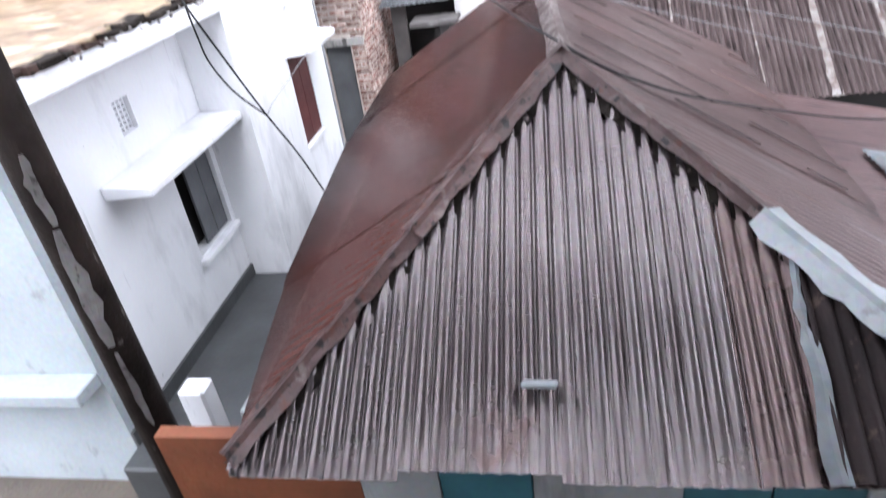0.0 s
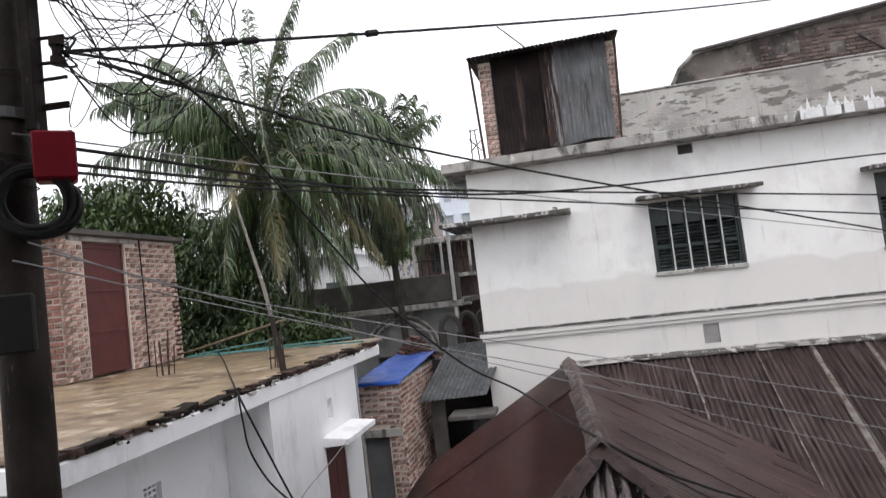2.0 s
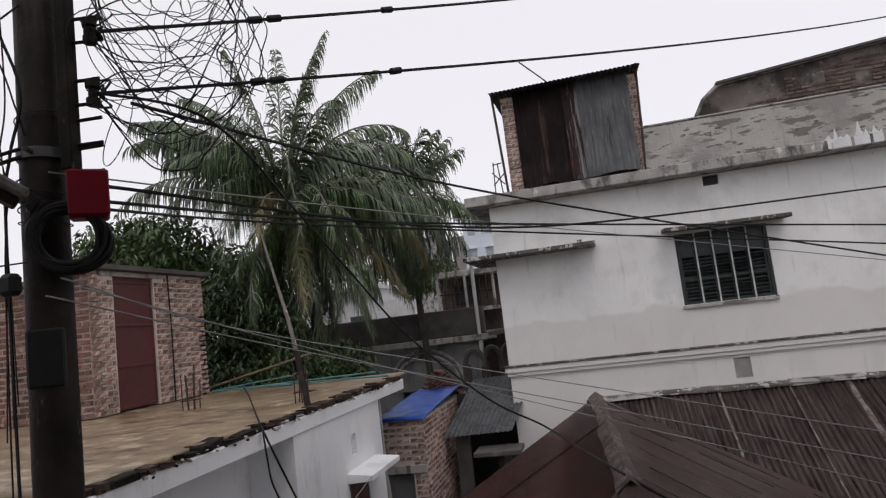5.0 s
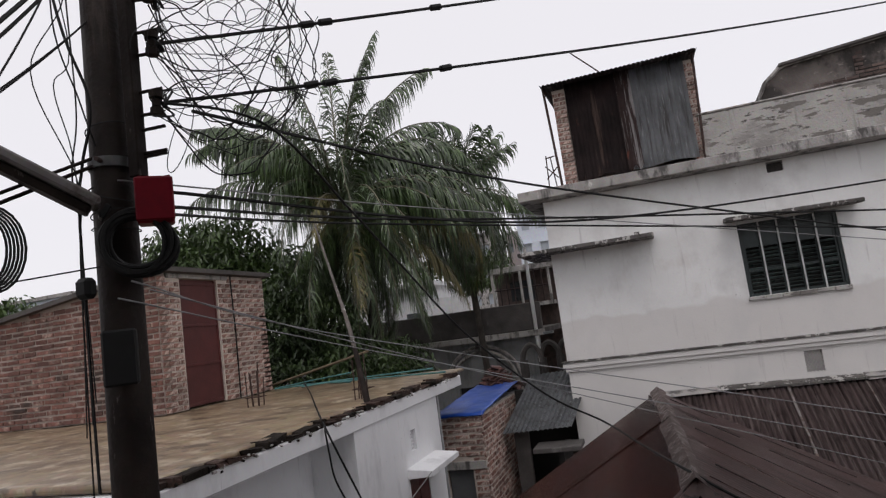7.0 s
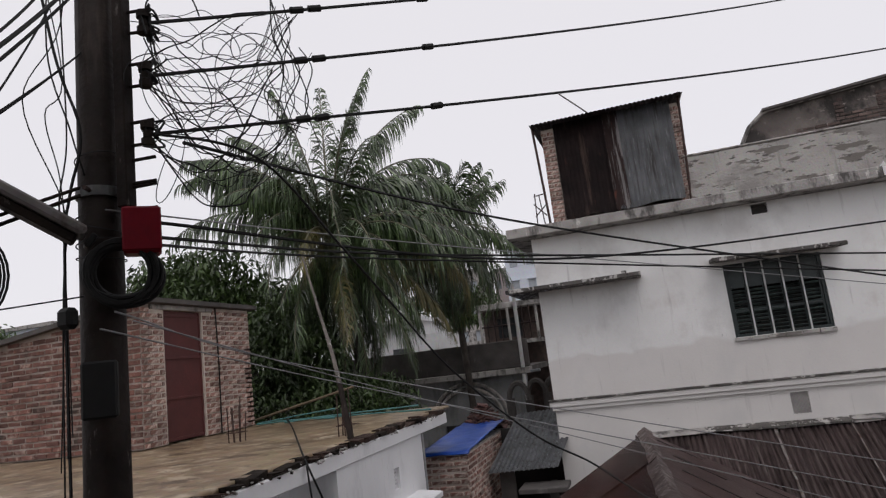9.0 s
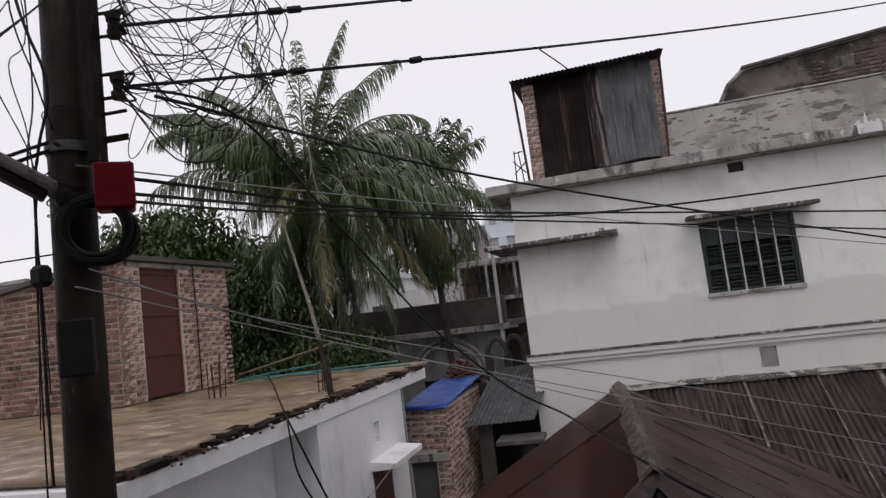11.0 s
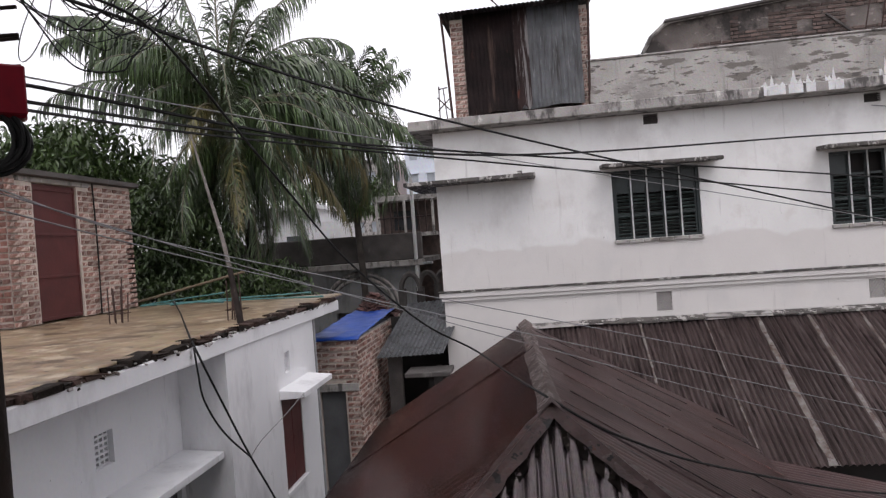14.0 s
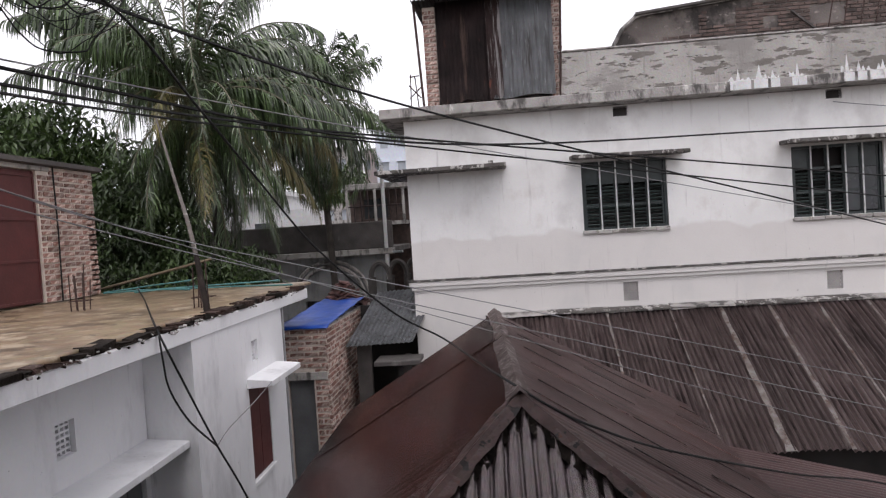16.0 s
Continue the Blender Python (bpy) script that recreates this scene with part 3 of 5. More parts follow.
for x0, x1, z0, z1 in SLOT:
    bm = one(x0, x1, 12.10, 12.13, z0, z1 - 0.04)
    for i in range(1, 5):
        bx(bm, x0, x1, 12.03, 12.045, z0 + i * 0.033, z0 + i * 0.033 + 0.012)
    for i in range(1, 6):
        p = x0 + (x1 - x0) * i / 6
        bx(bm, p - 0.005, p + 0.005, 12.022, 12.03, z0, z1 - 0.04)
    part("vent_grille", bm, M_DARKCEM, bld, "dark ventilation grille")

# ---- tin shed on the flat roof ----
shed = thing("rooftop_shed", (0.05, 12.6, 6.05), "rooftop shed of brick piers and rusty corrugated tin", "shed")
bm = one(-1.16, -0.93, 11.80, 13.6, 6.052, 7.86)
bx(bm, 1.10, 1.30, 11.80, 13.6, 6.052, 7.86)
bx(bm, -0.93, 1.10, 13.5, 13.6, 6.052, 7.7)
piers = part("wall", bm, M_MORTAR, shed)
brickwork(piers, (-1.165, 11.80, 6.06), (1, 0, 0), 0.24, 0, lambda s: 1.8, seed=11)
brickwork(piers, (1.095, 11.80, 6.06), (1, 0, 0), 0.21, 0, lambda s: 1.8, seed=12)
brickwork(piers, (1.30, 11.80, 6.06), (0, 1, 0), 1.8, 0, lambda s: 1.8, seed=13, single=False)
part("tin_sheet", corrugated((-0.92, 11.76, 7.92), (1, 0, 0.0), (0, -0.01, -1), 0.93, lambda s: 0, lambda s: 1.83 + 0.03 * math.sin(s * 9)), M_TINDARK, shed, "dark rusted corrugated sheet", smooth=True)
part("tin_sheet", corrugated((0.06, 11.73, 7.90), (1, 0, 0.02), (0.0, -0.01, -1), 1.10, lambda s: 0, lambda s: 1.80 + 0.02 * math.sin(s * 7)), M_TINGREY, shed, "grey galvanised corrugated sheet", smooth=True)
part("tin_sheet", corrugated((-0.02, 11.72, 7.94), (1, 0, 0.0), (0.0, -0.01, -1), 0.26, lambda s: 0, lambda s: 1.82 + 0.05 * math.sin(s * 40)), M_STREAK, shed, "rusty narrow sheet streaked with white", smooth=True)
part("roof_sheet", corrugated((-1.33, 11.45, 7.885), (1, 0, 0.008), (0, 1, 0.08), 2.72, lambda s: 0, lambda s: 2.4), M_TINDARK, shed, "dark overhanging tin roof", smooth=True)
part("corner_post", rod([(-1.22, 11.76, 6.05), (-1.30, 11.70, 7.9)], 0.025, 5), M_REBAR, shed)
part("corner_post", rod([(1.24, 11.74, 6.05), (1.33, 11.68, 8.0)], 0.022, 5), M_REBAR, shed)
part("stick", rod([(-0.70, 11.6, 8.42), (-0.35, 11.62, 8.06), (-0.2, 11.64, 7.9)], 0.013, 5), M_REBAR, shed)
stand = thing("wire_rack", (-1.42, 12.2, 6.05), "small bent wire rack on the flat roof", "rack")
for a, b in (((-1.5, 12.1, 6.05), (-1.48, 12.1, 6.75)), ((-1.35, 12.1, 6.05), (-1.40, 12.1, 6.7)), ((-1.5, 12.1, 6.7), (-1.32, 12.1, 6.72)), ((-1.52, 12.1, 6.3), (-1.3, 12.1, 6.5)), ((-1.3, 12.1, 6.3), (-1.52, 12.1, 6.55))):
    part("wire", rod([a, b], 0.012, 5), M_REBAR, stand)

# ---- old brick vault behind the parapet ----
vault = thing("brick_stair_house", (6, 16, 6.05), "old blackened brick stair house with rounded end and sloping top", "building")
prof = [(2.75, 6.052), (2.75, 7.2), (2.80, 7.66), (3.0, 8.0), (3.3, 8.24), (3.45, 8.3), (9.3, 8.80), (9.3, 6.052)]
bm = bmesh.new()
fr = [bm.verts.new((x, 15.0, z)) for x, z in prof]
bk = [bm.verts.new((x, 17.5, z)) for x, z in prof]
bm.faces.new(fr)
bm.faces.new(bk[::-1])
for i in range(len(prof)):
    j = (i + 1) % len(prof)
    bm.faces.new((fr[j], fr[i], bk[i], bk[j]))
bmesh.ops.recalc_face_normals(bm, faces=bm.faces)
vw = part("wall", bm, M_VAULT, vault, "blackened plaster and bare brick")
brickwork(vw, (3.9, 14.999, 6.9), (1, 0, 0), 5.3, 0, lambda s: 1.34 + s * 0.08, holes=((2.2, 2.5, 0.95, 1.15), (0, 0.8, 0.9, 2), (0, 0.5, 0, 0.5), (1.0, 1.6, 1.1, 2), (3.2, 3.9, 0.9, 1.3)), seed=21, single=False, mesh_mat=M_OLDBRICK)
bm = bmesh.new()
tube(bm, [(2.74, 14.93, 7.3), (2.80, 14.93, 7.68), (3.0, 14.93, 8.03), (3.3, 14.93, 8.28), (3.45, 14.93, 8.34), (9.3, 14.93, 8.85)], 0.045, 6)
part("coping", bm, M_CEMENT, vault)
bm = one(3.3, 9.4, 14.78, 17.6, 8.02, 8.07)
for v in bm.verts:
    v.co.z += (v.co.x - 3.3) * 0.085 + 0.28
part("roof_slab", bm, M_DARKCEM, vault)
part("stair_slope", one(7.03, 7.07, 14.93, 14.975, 7.4, 8.3, m=Matrix.Translation((7.05, 0, 7.8)) @ Matrix.Rotation(radians(-48), 4, "Y") @ Matrix.Translation((-7.05, 0, -7.8))), M_DARKCEM, vault)

for k in range(4):
    solo("roof_rod", rod([(7.0 + 0.35 * k, 14.7, 6.1), (7.5 + 0.32 * k, 14.72, 8.5 + 0.12 * (k % 2))], 0.014, 5), M_REBAR, "thin rusty rod leaning on the brick stair house", "rod", group="leaning rods")

# ---- white single-storey house with flat roof ----
house = thing("house", (-6.5, 7, -0.6), "white-washed one-storey house with a wet flat roof", "house")
part("wall", holed("y", 3.652, 6.13, -0.6, 2.86, -3.65, -3.85, [(5.28, 6.05, 0.62, 1.65), (4.83, 5.07, 2.14, 2.43)]), M_WHITE, house)
part("wall", one(-3.85, -3.12, 6.132, 7.468, -0.6, 2.86), M_WHITE, house, "white-washed pier")
part("wall", holed("y", 7.47, 8.82, -0.6, 2.86, -3.14, -3.6, [(7.50, 8.17, 0.90, 2.05), (7.70, 7.88, 2.32, 2.58)]), M_WHITE, house)
part("wall", one(-12, -3.65, 3.45, 3.65, -0.6, 2.86), M_BLUEGREY, house, "bluish grey end wall")
part("wall", one(-12, -3.6, 8.6, 8.8, -0.6, 2.86), M_WHITE, house)
part("plinth", one(-3.648, -3.62, 3.45, 6.13, -0.6, 0.0), M_APRON, house, "dark painted plinth")
part("ledge", one(-8, -3.66, 3.18, 3.448, 0.57, 0.69, bev=0.01), M_BLUEGREY, house)
slab = part("roof_slab", one(-12.5, -3.1, 3.33, 10.0, 2.862, 3.02, bev=0.01), M_WHITE, house, "white-washed slab edge")
bm = bmesh.new()
bmesh.ops.create_grid(bm, x_segments=60, y_segments=50, size=0.5)
for v in bm.verts:
    x, y = -12.45 + (v.co.x + 0.5) * 9.24, 3.38 + (v.co.y + 0.5) * 7.2
    v.co = Vector((x, y, 3.085 + 0.02 * noise.noise(Vector((x * 0.8, y * 0.8, 0)))))
bmesh.ops.solidify(bm, geom=list(bm.faces), thickness=0.05)
part("roof_deck", bm, M_DECK, house, "wet brown mossy lime terracing", smooth=True)
part("deck_edge", one(-12.4, -3.6, 10.0, 10.55, 2.9, 3.05), M_MORTARBED, house)
# broken mossy edge along the slab
y = 3.36
while y < 9.96:
    w = rnd.choice((rnd.uniform(0.08, 0.18), rnd.uniform(0.2, 0.34)))
    d = rnd.uniform(0.0, 0.11)
    tip = rnd.uniform(-0.14, 0.14)
    b2 = one(-3.27, -3.125 + d * 0.5, y, min(y + w, 9.98), 3.022, 3.050 + rnd.uniform(0, 0.045), bev=0.006)
    for v in b2.verts:
        v.co += Vector((rnd.uniform(-0.015, 0.015), rnd.uniform(-0.012, 0.012), rnd.uniform(-0.012, 0.006) + tip * (v.co.y - y - w / 2) if v.co.z > 3.035 else 0))
    part("edge_block", b2, M_MORTARBED if rnd.random() < 0.4 else M_EDGE, house)
    y += w * rnd.uniform(0.85, 1.0)
# crumbs of pale mortar under the broken edge
rc = random.Random(19)
for i in range(90):
    y, z = rc.uniform(3.4, 9.9), rc.uniform(2.995, 3.045)
    t = rc.uniform(0.006, 0.018)
    part("mortar_crumb", one(-t, t, -t * 1.6, t * 1.6, -t * 0.6, t * 0.6, bev=t * 0.25, m=Matrix.Translation((-3.105, y, z)) @ Euler((rc.uniform(-0.5, 0.5), rc.uniform(-0.5, 0.5), rc.uniform(0, 3))).to_matrix().to_4x4()), rc.choice((M_LATTICE, M_CEMENT, M_MORTARBED)), house)
# windows and canopies
win = part("window", one(-3.84, -3.82, 5.285, 6.045, 0.625, 1.645), M_SHADEDARK, house)
for i in range(3):
    a = 5.29 + 0.252 * i
    if i:
        part("shutter", one(-3.72, -3.69, a, a + 0.24, 0.64, 1.63, bev=0.004), M_GREYDOOR, win, "grey folding shutter")
part("window_sill", one(-3.648, -3.58, 5.22, 6.10, 0.54, 0.615, bev=0.008), M_WHITE, win)
win = part("window", one(-3.56, -3.54, 7.505, 8.165, 0.905, 2.045), M_SHADEDARK, house)
for a, b in ((7.505, 7.83), (7.84, 8.165)):
    sh = part("shutter", one(-3.18, -3.15, a, b, 0.91, 2.04, bev=0.004), M_REDIRON, win, "maroon painted iron shutter")
    part("rail", one(-3.149, -3.143, a + 0.02, b - 0.02, 1.46, 1.50), M_REDIRON, sh)
part("window_sill", one(-3.14, -3.11, 7.46, 8.21, 0.84, 0.898, bev=0.006), M_WHITE, win)


def canopy(y0, y1, z, wall, out):
    bm = one(wall, wall + out, y0, y1, z, z + 0.07, bev=0.006)
    for v in bm.verts:
        v.co.z += (0.03 if v.co.z > z + 0.035 else -0.02) * (1 if v.co.x < wall + out * 0.5 else 0.0)
    part("canopy", bm, M_WHITE, house, "white-washed concrete sunshade")


canopy(4.30, 6.12, 1.80, -3.65, 0.45)
canopy(7.42, 8.50, 2.07, -3.14, 0.34)
for y0, y1, z0, z1, x in ((4.83, 5.07, 2.14, 2.43, -3.70), (7.70, 7.88, 2.32, 2.58, -3.18)):
    bm = one(x - 0.06, x - 0.05, y0, y1, z0, z1)
    for k in range(7):
        f = (k + 0.0) / 6
        bx(bm, x - 0.03, x, y0, y1, z0 + (z1 - z0) * f - 0.009, z0 + (z1 - z0) * f + 0.009)
    for k in range(5):
        f = k / 4
        bx(bm, x - 0.032, x - 0.003, y0 + (y1 - y0) * f - 0.009, y0 + (y1 - y0) * f + 0.009, z0, z1)
    part("vent_block", bm, M_WHITE, house, "pierced white ventilation block")
part("drain_pipe", rod([(-3.16, 8.88, -0.6), (-3.16, 8.88, 2.86)], 0.035, 8), M_STEEL, house)

# ---- brick stair room on that roof ----
room = thing("brick_stair_room", (-8.2, 8.9, 3.1), "bare brick stair room with maroon iron door on the flat roof", "building")
part_wall = part("wall", holed("y", 7.752, 10.24, 3.1, 5.14, -6.72, -6.9, [(8.05, 8.93, 3.1, 5.06)]), M_MORTAR, room)


def stair_top(x):
    return 5.14 - max(0, (-6.72 - x)) * 0.125


bm = bmesh.new()
lo = [bm.verts.new(p) for p in ((-11.5, 7.57, 3.1), (-6.72, 7.57, 3.1), (-6.72, 7.57, 5.14), (-11.5, 7.57, stair_top(-11.5)))]
hi = [bm.verts.new(p) for p in ((-11.5, 7.75, 3.1), (-6.72, 7.75, 3.1), (-6.72, 7.75, 5.14), (-11.5, 7.75, stair_top(-11.5)))]
bm.faces.new(lo)
bm.faces.new(hi[::-1])
for i in range(4):
    bm.faces.new((lo[(i + 1) % 4], lo[i], hi[i], hi[(i + 1) % 4]))
bmesh.ops.recalc_face_normals(bm, faces=bm.faces)
south = part("wall", bm, M_MORTARDARK, room)
part("wall", one(-11.5, -6.72, 10.06, 10.24, 3.1, 4.5), M_MORTAR, room)
bm = bmesh.new()
for x0, x1 in ((-11.6, -6.66),):
    vs = [bm.verts.new((x, y, stair_top(x) + d)) for x in (x0, -6.6) for y in (7.45, 10.34) for d in (0.005, 0.075)]
bmesh.ops.convex_hull(bm, input=bm.verts)
part("roof_slab", bm, M_DARKCEM, room, "thin blackened concrete slab")
part("lintel", one(-6.73, -6.70, 7.75, 9.2, 5.062, 5.13, bev=0.004), M_CEMENT, room)
door = part("door", one(-6.80, -6.76, 8.06, 8.92, 3.12, 5.05), M_REDIRON, room, "closed maroon sheet-iron door")
for z in (3.15, 3.74, 4.34, 4.98):
    part("door_rail", one(-6.765, -6.745, 8.06, 8.92, z - 0.02, z + 0.02, bev=0.004), M_REDIRON, door)
for y in (8.075, 8.905):
    part("door_stile", one(-6.765, -6.747, y - 0.015, y + 0.015, 3.13, 5.04), M_REDIRON, door)
part("cable", rod([(-6.68, 9.25, 5.15), (-6.67, 9.26, 4.2), (-6.67, 9.24, 3.1)], 0.012, 5), M_BLACK, room)

# ---- brick hut with blue tarpaulin ----
hut = thing("brick_hut", (-3.3, 11.5, -0.6), "low brick hut with a grey door under blue tarpaulin", "hut")
hw = part("wall", holed("x", -3.64, -2.90, -0.6, 2.36, 10.22, 10.35, [(-3.60, -3.16, -0.5, 1.50)]), M_MORTAR, hut)
hs = part("side_wall", one(-3.02, -2.905, 10.352, 13.8, -0.6, 2.34), M_MORTAR, hut)
part("side_wall", one(-3.76, -3.645, 10.22, 13.8, -0.6, 2.34), M_MORTAR, hut)
part("roof_slab", one(-3.76, -2.905, 10.4, 13.8, 2.342, 2.37), M_CEMENT, hut)
part("door", one(-3.59, -3.17, 10.30, 10.33, -0.48, 1.49, bev=0.004), M_GREYDOOR, hut, "grey painted iron door")
part("lintel", one(-3.64, -2.92, 10.19, 10.22, 1.50, 1.63, bev=0.006), M_CEMENT, hut)
bm = bmesh.new()
bmesh.ops.create_grid(bm, x_segments=14, y_segments=26, size=0.5)
for v in bm.verts:
    x, y = -3.72 + (v.co.x + 0.5) * 0.86, 10.16 + (v.co.y + 0.5) * 2.95
    v.co = Vector((x, y, 2.39 + 0.05 * (y - 10.2) + 0.03 * noise.noise(Vector((x * 4, y * 3, 2))) - 0.05 * max(0, (10.3 - y) * 6)))
bmesh.ops.solidify(bm, geom=list(bm.faces), thickness=0.012)
solo("tarpaulin", bm, M_BLUE, "wrinkled bright blue tarpaulin over the hut", "tarpaulin", smooth=True)
rub = thing("tile_heap", (-3.3, 13.4, 2.36), "heap of broken dark red tiles on the hut", "rubble")
TILE = bpy.data.meshes.new("tile")
bm = one(-0.11, 0.11, -0.07, 0.07, -0.013, 0.013, bev=0.005)
bm.to_mesh(TILE)
bm.free()
TILE.materials.append(M_DARKTILE)
for i in range(150):
    # tiles lie in a mound that falls to its rim
    a, q = rnd.uniform(0, 6.28), rnd.random() ** 0.6
    p = Vector((-3.32 + 0.42 * q * math.cos(a), 13.25 + 0.5 * q * math.sin(a), 2.40 + 0.46 * (1 - q) * rnd.uniform(0.7, 1.05)))
    ob = new("tile", TILE)
    ob.parent = rub
    ob.matrix_parent_inverse = Matrix.Translation(-base_of(rub))
    ob.matrix_basis = Matrix.Translation(p) @ Euler((rnd.uniform(-0.5, 0.5), rnd.uniform(-0.5, 0.5), rnd.uniform(0, 6))).to_matrix().to_4x4()

# ---- grey lean-to between hut and building ----
lean = thing("tin_lean_to", (-2.2, 12, -0.6), "grey corrugated lean-to roof over a dark passage", "shed")
sheets(lean, "roof_sheet", (-2.86, 11.35, 1.84), (1, 0, 0.03), (-0.22, -1.0, -0.52), 1.22, lambda s: -1.75, lambda s: 0.05, M_TINGREY, seed=5, pitch=0.085, amp=0.014, wide=0.6)
part("post", one(-2.72, -2.46, 11.5, 11.58, -0.6, 1.85), M_DARKCEM, lean)
# near-black back and bracket paint in the passage's shade
part("back_wall", one(-2.85, -1.68, 12.6, 12.7, -0.6, 2.4), M_SHADEDARK, lean)
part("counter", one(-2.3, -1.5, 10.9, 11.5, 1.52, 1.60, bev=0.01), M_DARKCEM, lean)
part("bracket", one(-1.9, -1.8, 11.0, 12.0, -0.6, 1.52), M_SHADEDARK, lean)

# ---- hipped tin-roofed hut ----
E_Z = 1.67
hip = thing("tin_roofed_hut", (0, 4.8, -0.6), "hut with hipped brown corrugated tin roof and rusty ridge caps", "hut")
RA, RB = Vector((0.06, 3.70, 2.80)), Vector((-0.12, 7.70, 2.775))
LF, LB = Vector((-1.78, 1.76, E_Z)), Vector((-1.93, 7.70, E_Z))
RF, RK = Vector((1.78, 1.76, E_Z)), Vector((1.80, 7.70, E_Z))
slope = Vector((-1.83, 0, E_Z - 2.775))
sl = slope.length
LF = Vector((-1.46, 1.76, E_Z))


def between(xs, ys, x):
    return float(np.interp(x, xs, ys))


def laid(name, topf, botf, s0, s1, materials, seed, amp, wide=0.72, pitch=0.076):
    """Corrugated sheets side by side between an upper and a lower line, given as functions of the place along the roof."""
    r = random.Random(seed)
    s, k = s0, 0
    while s < s1 - 0.02:
        e = min(s + wide + 0.05, s1)
        n = max(4, int((e - s) / pitch * 10))
        j, lift = r.uniform(-0.015, 0.03), 0.004 * (k % 2) + r.uniform(0, 0.004)
        bm = bmesh.new()
        last = None
        for i in range(n + 1):
            q = s + (e - s) * i / n
            t, b = Vector(topf(q)), Vector(botf(q))
            d = b - t
            ln = d.length
            t2 = Vector(topf(q + 0.01)) if q + 0.01 < s1 else t + (t - Vector(topf(q - 0.01)))
            along = Vector((0, 1, 0)) if abs(d.x) > abs(d.y) else Vector((1, 0, 0))
            nv = along.cross(d if ln > 0.05 else Vector((0, -1, -0.6)))
            nv = (nv if nv.z > 0 else -nv).normalized() if nv.length > 1e-6 else Vector((0, 0, 1))
            b = b + (d.normalized() * j if ln > 0.05 else Vector((0, 0, 0)))
            o = nv * (amp * wave(q, pitch) + lift)
            row = [bm.verts.new(t.lerp(b, f / 4) + o) for f in range(5)]
            if last:
                for f in range(4):
                    bm.faces.new((last[f], row[f], row[f + 1], last[f + 1]))
            last = row
        bmesh.ops.solidify(bm, geom=list(bm.faces), thickness=0.003)
        part(name, bm, materials[min(k, len(materials) - 1)], hip, smooth=True)
        s += wide
        k += 1


def ridge_at(y):
    return RA.lerp(RB, (y - RA.y) / (RB.y - RA.y))


def front_top(x):
    e = LF if x < RA.x else RF
    return RA.lerp(e, min(1.0, (x - RA.x) / (e.x - RA.x)))


laid("roof_sheet", front_top, lambda x: (x, 1.74, E_Z - 0.01), LF.x, RF.x, [M_TIN, M_TIN, M_TIN, M_TINRUST], 2, 0.016)
laid("roof_sheet", lambda y: ridge_at(y) if y > RA.y else RA.lerp(LF, (RA.y - y) / (RA.y - LF.y)),
     lambda y: (between((1.76, 2.5, 3.3, 5.4, 7.7), (-1.47, -1.60, -1.73, -1.92, -1.97), y), y, E_Z - 0.01), 1.76, 7.7, [M_TINRED], 3, 0.0007, wide=1.4)
laid("roof_sheet", lambda y: ridge_at(y) if y > RA.y else RA.lerp(RF, (RA.y - y) / (RA.y - RF.y)),
     lambda y: (between((1.76, 4.0, 7.7), (1.79, 2.0, 2.05), y), y, E_Z - 0.09), 1.76, 7.7, [M_TINSIDE], 4, 0.0024)


def cap(a, b, n, wide, drop, seed, label, material=None, name="ridge_cap"):
    """Folded metal capping in lapped lengths along an edge of the roof: two flat flanges with a rolled middle and a slightly bent rim."""
    r = random.Random(seed)
    a, b = Vector(a), Vector(b)
    d = (b - a).normalized()
    side = d.cross(Vector((0, 0, 1))).normalized()
    for i in range(n):
        bm = bmesh.new()
        m = 6 if material is None else 9
        rows = []
        w1, w2 = wide * r.uniform(0.84, 1.14), wide * r.uniform(0.84, 1.14)
        for k in range(m + 1):
            p = a.lerp(b, min(1.0, (i + k / m * 1.04) / n)) + Vector((0, 0, 0.016 + 0.011 * (i % 2)))
            e1, e2 = r.uniform(-0.006, 0.008), r.uniform(-0.006, 0.008)
            if material is not None:
                # rims nicked where they are dressed down over the waves
                e1, e2 = e1 * 2.2, e2 * 2.2
            row = [p + side * -(w1 + e1) + Vector((0, 0, -w1 * drop + e2 * 0.6)), p + side * -0.025 + Vector((0, 0, 0.006)), p + Vector((0, 0, 0.026)), p + side * 0.025 + Vector((0, 0, 0.006)),
                   p + side * (w2 + e2) + Vector((0, 0, -w2 * drop + e1 * 0.6))]
            rows.append([bm.verts.new(q) for q in row])
        for p, q in zip(rows, rows[1:]):
            for k in range(4):
                bm.faces.new((p[k], q[k], q[k + 1], p[k + 1]))
        bmesh.ops.solidify(bm, geom=list(bm.faces), thickness=0.004)
        part(name, bm, material or M_CAP, hip, label, smooth=False)


cap(RB + Vector((0, 0.05, 0.012)), RA - Vector((0, 0.04, -0.012)), 4, 0.074, 0.52, 5, "bent rust-stained ridge cap")
cap(RA + Vector((0, 0, 0.012)), LF + Vector((0, 0, 0.014)), 4, 0.068, 0.18, 6, "bent rust-stained hip cap", M_HIPCAP)
HALF = RA.lerp(RF, 0.50)
cap(RA + Vector((0, 0, 0.012)), HALF + Vector((0, 0, 0.014)), 2, 0.070, 0.18, 7, "bent rust-stained hip cap", M_HIPCAP)
cap(HALF + Vector((0, 0, 0.030)), RF + Vector((0, 0, 0.034)), 2, 0.112, 0.22, 27, "pale new zinc hip cap", M_ZINC)
# black strips paint the shade in the gaps between caps and sheets
cap(RA + Vector((0, -0.02, -0.032)), LF + Vector((0, 0, -0.032)), 9, 0.090, 0.28, 16, "black strip painted for the shaded gap under the hip cap", M_MORTARBED, "tar_seal")
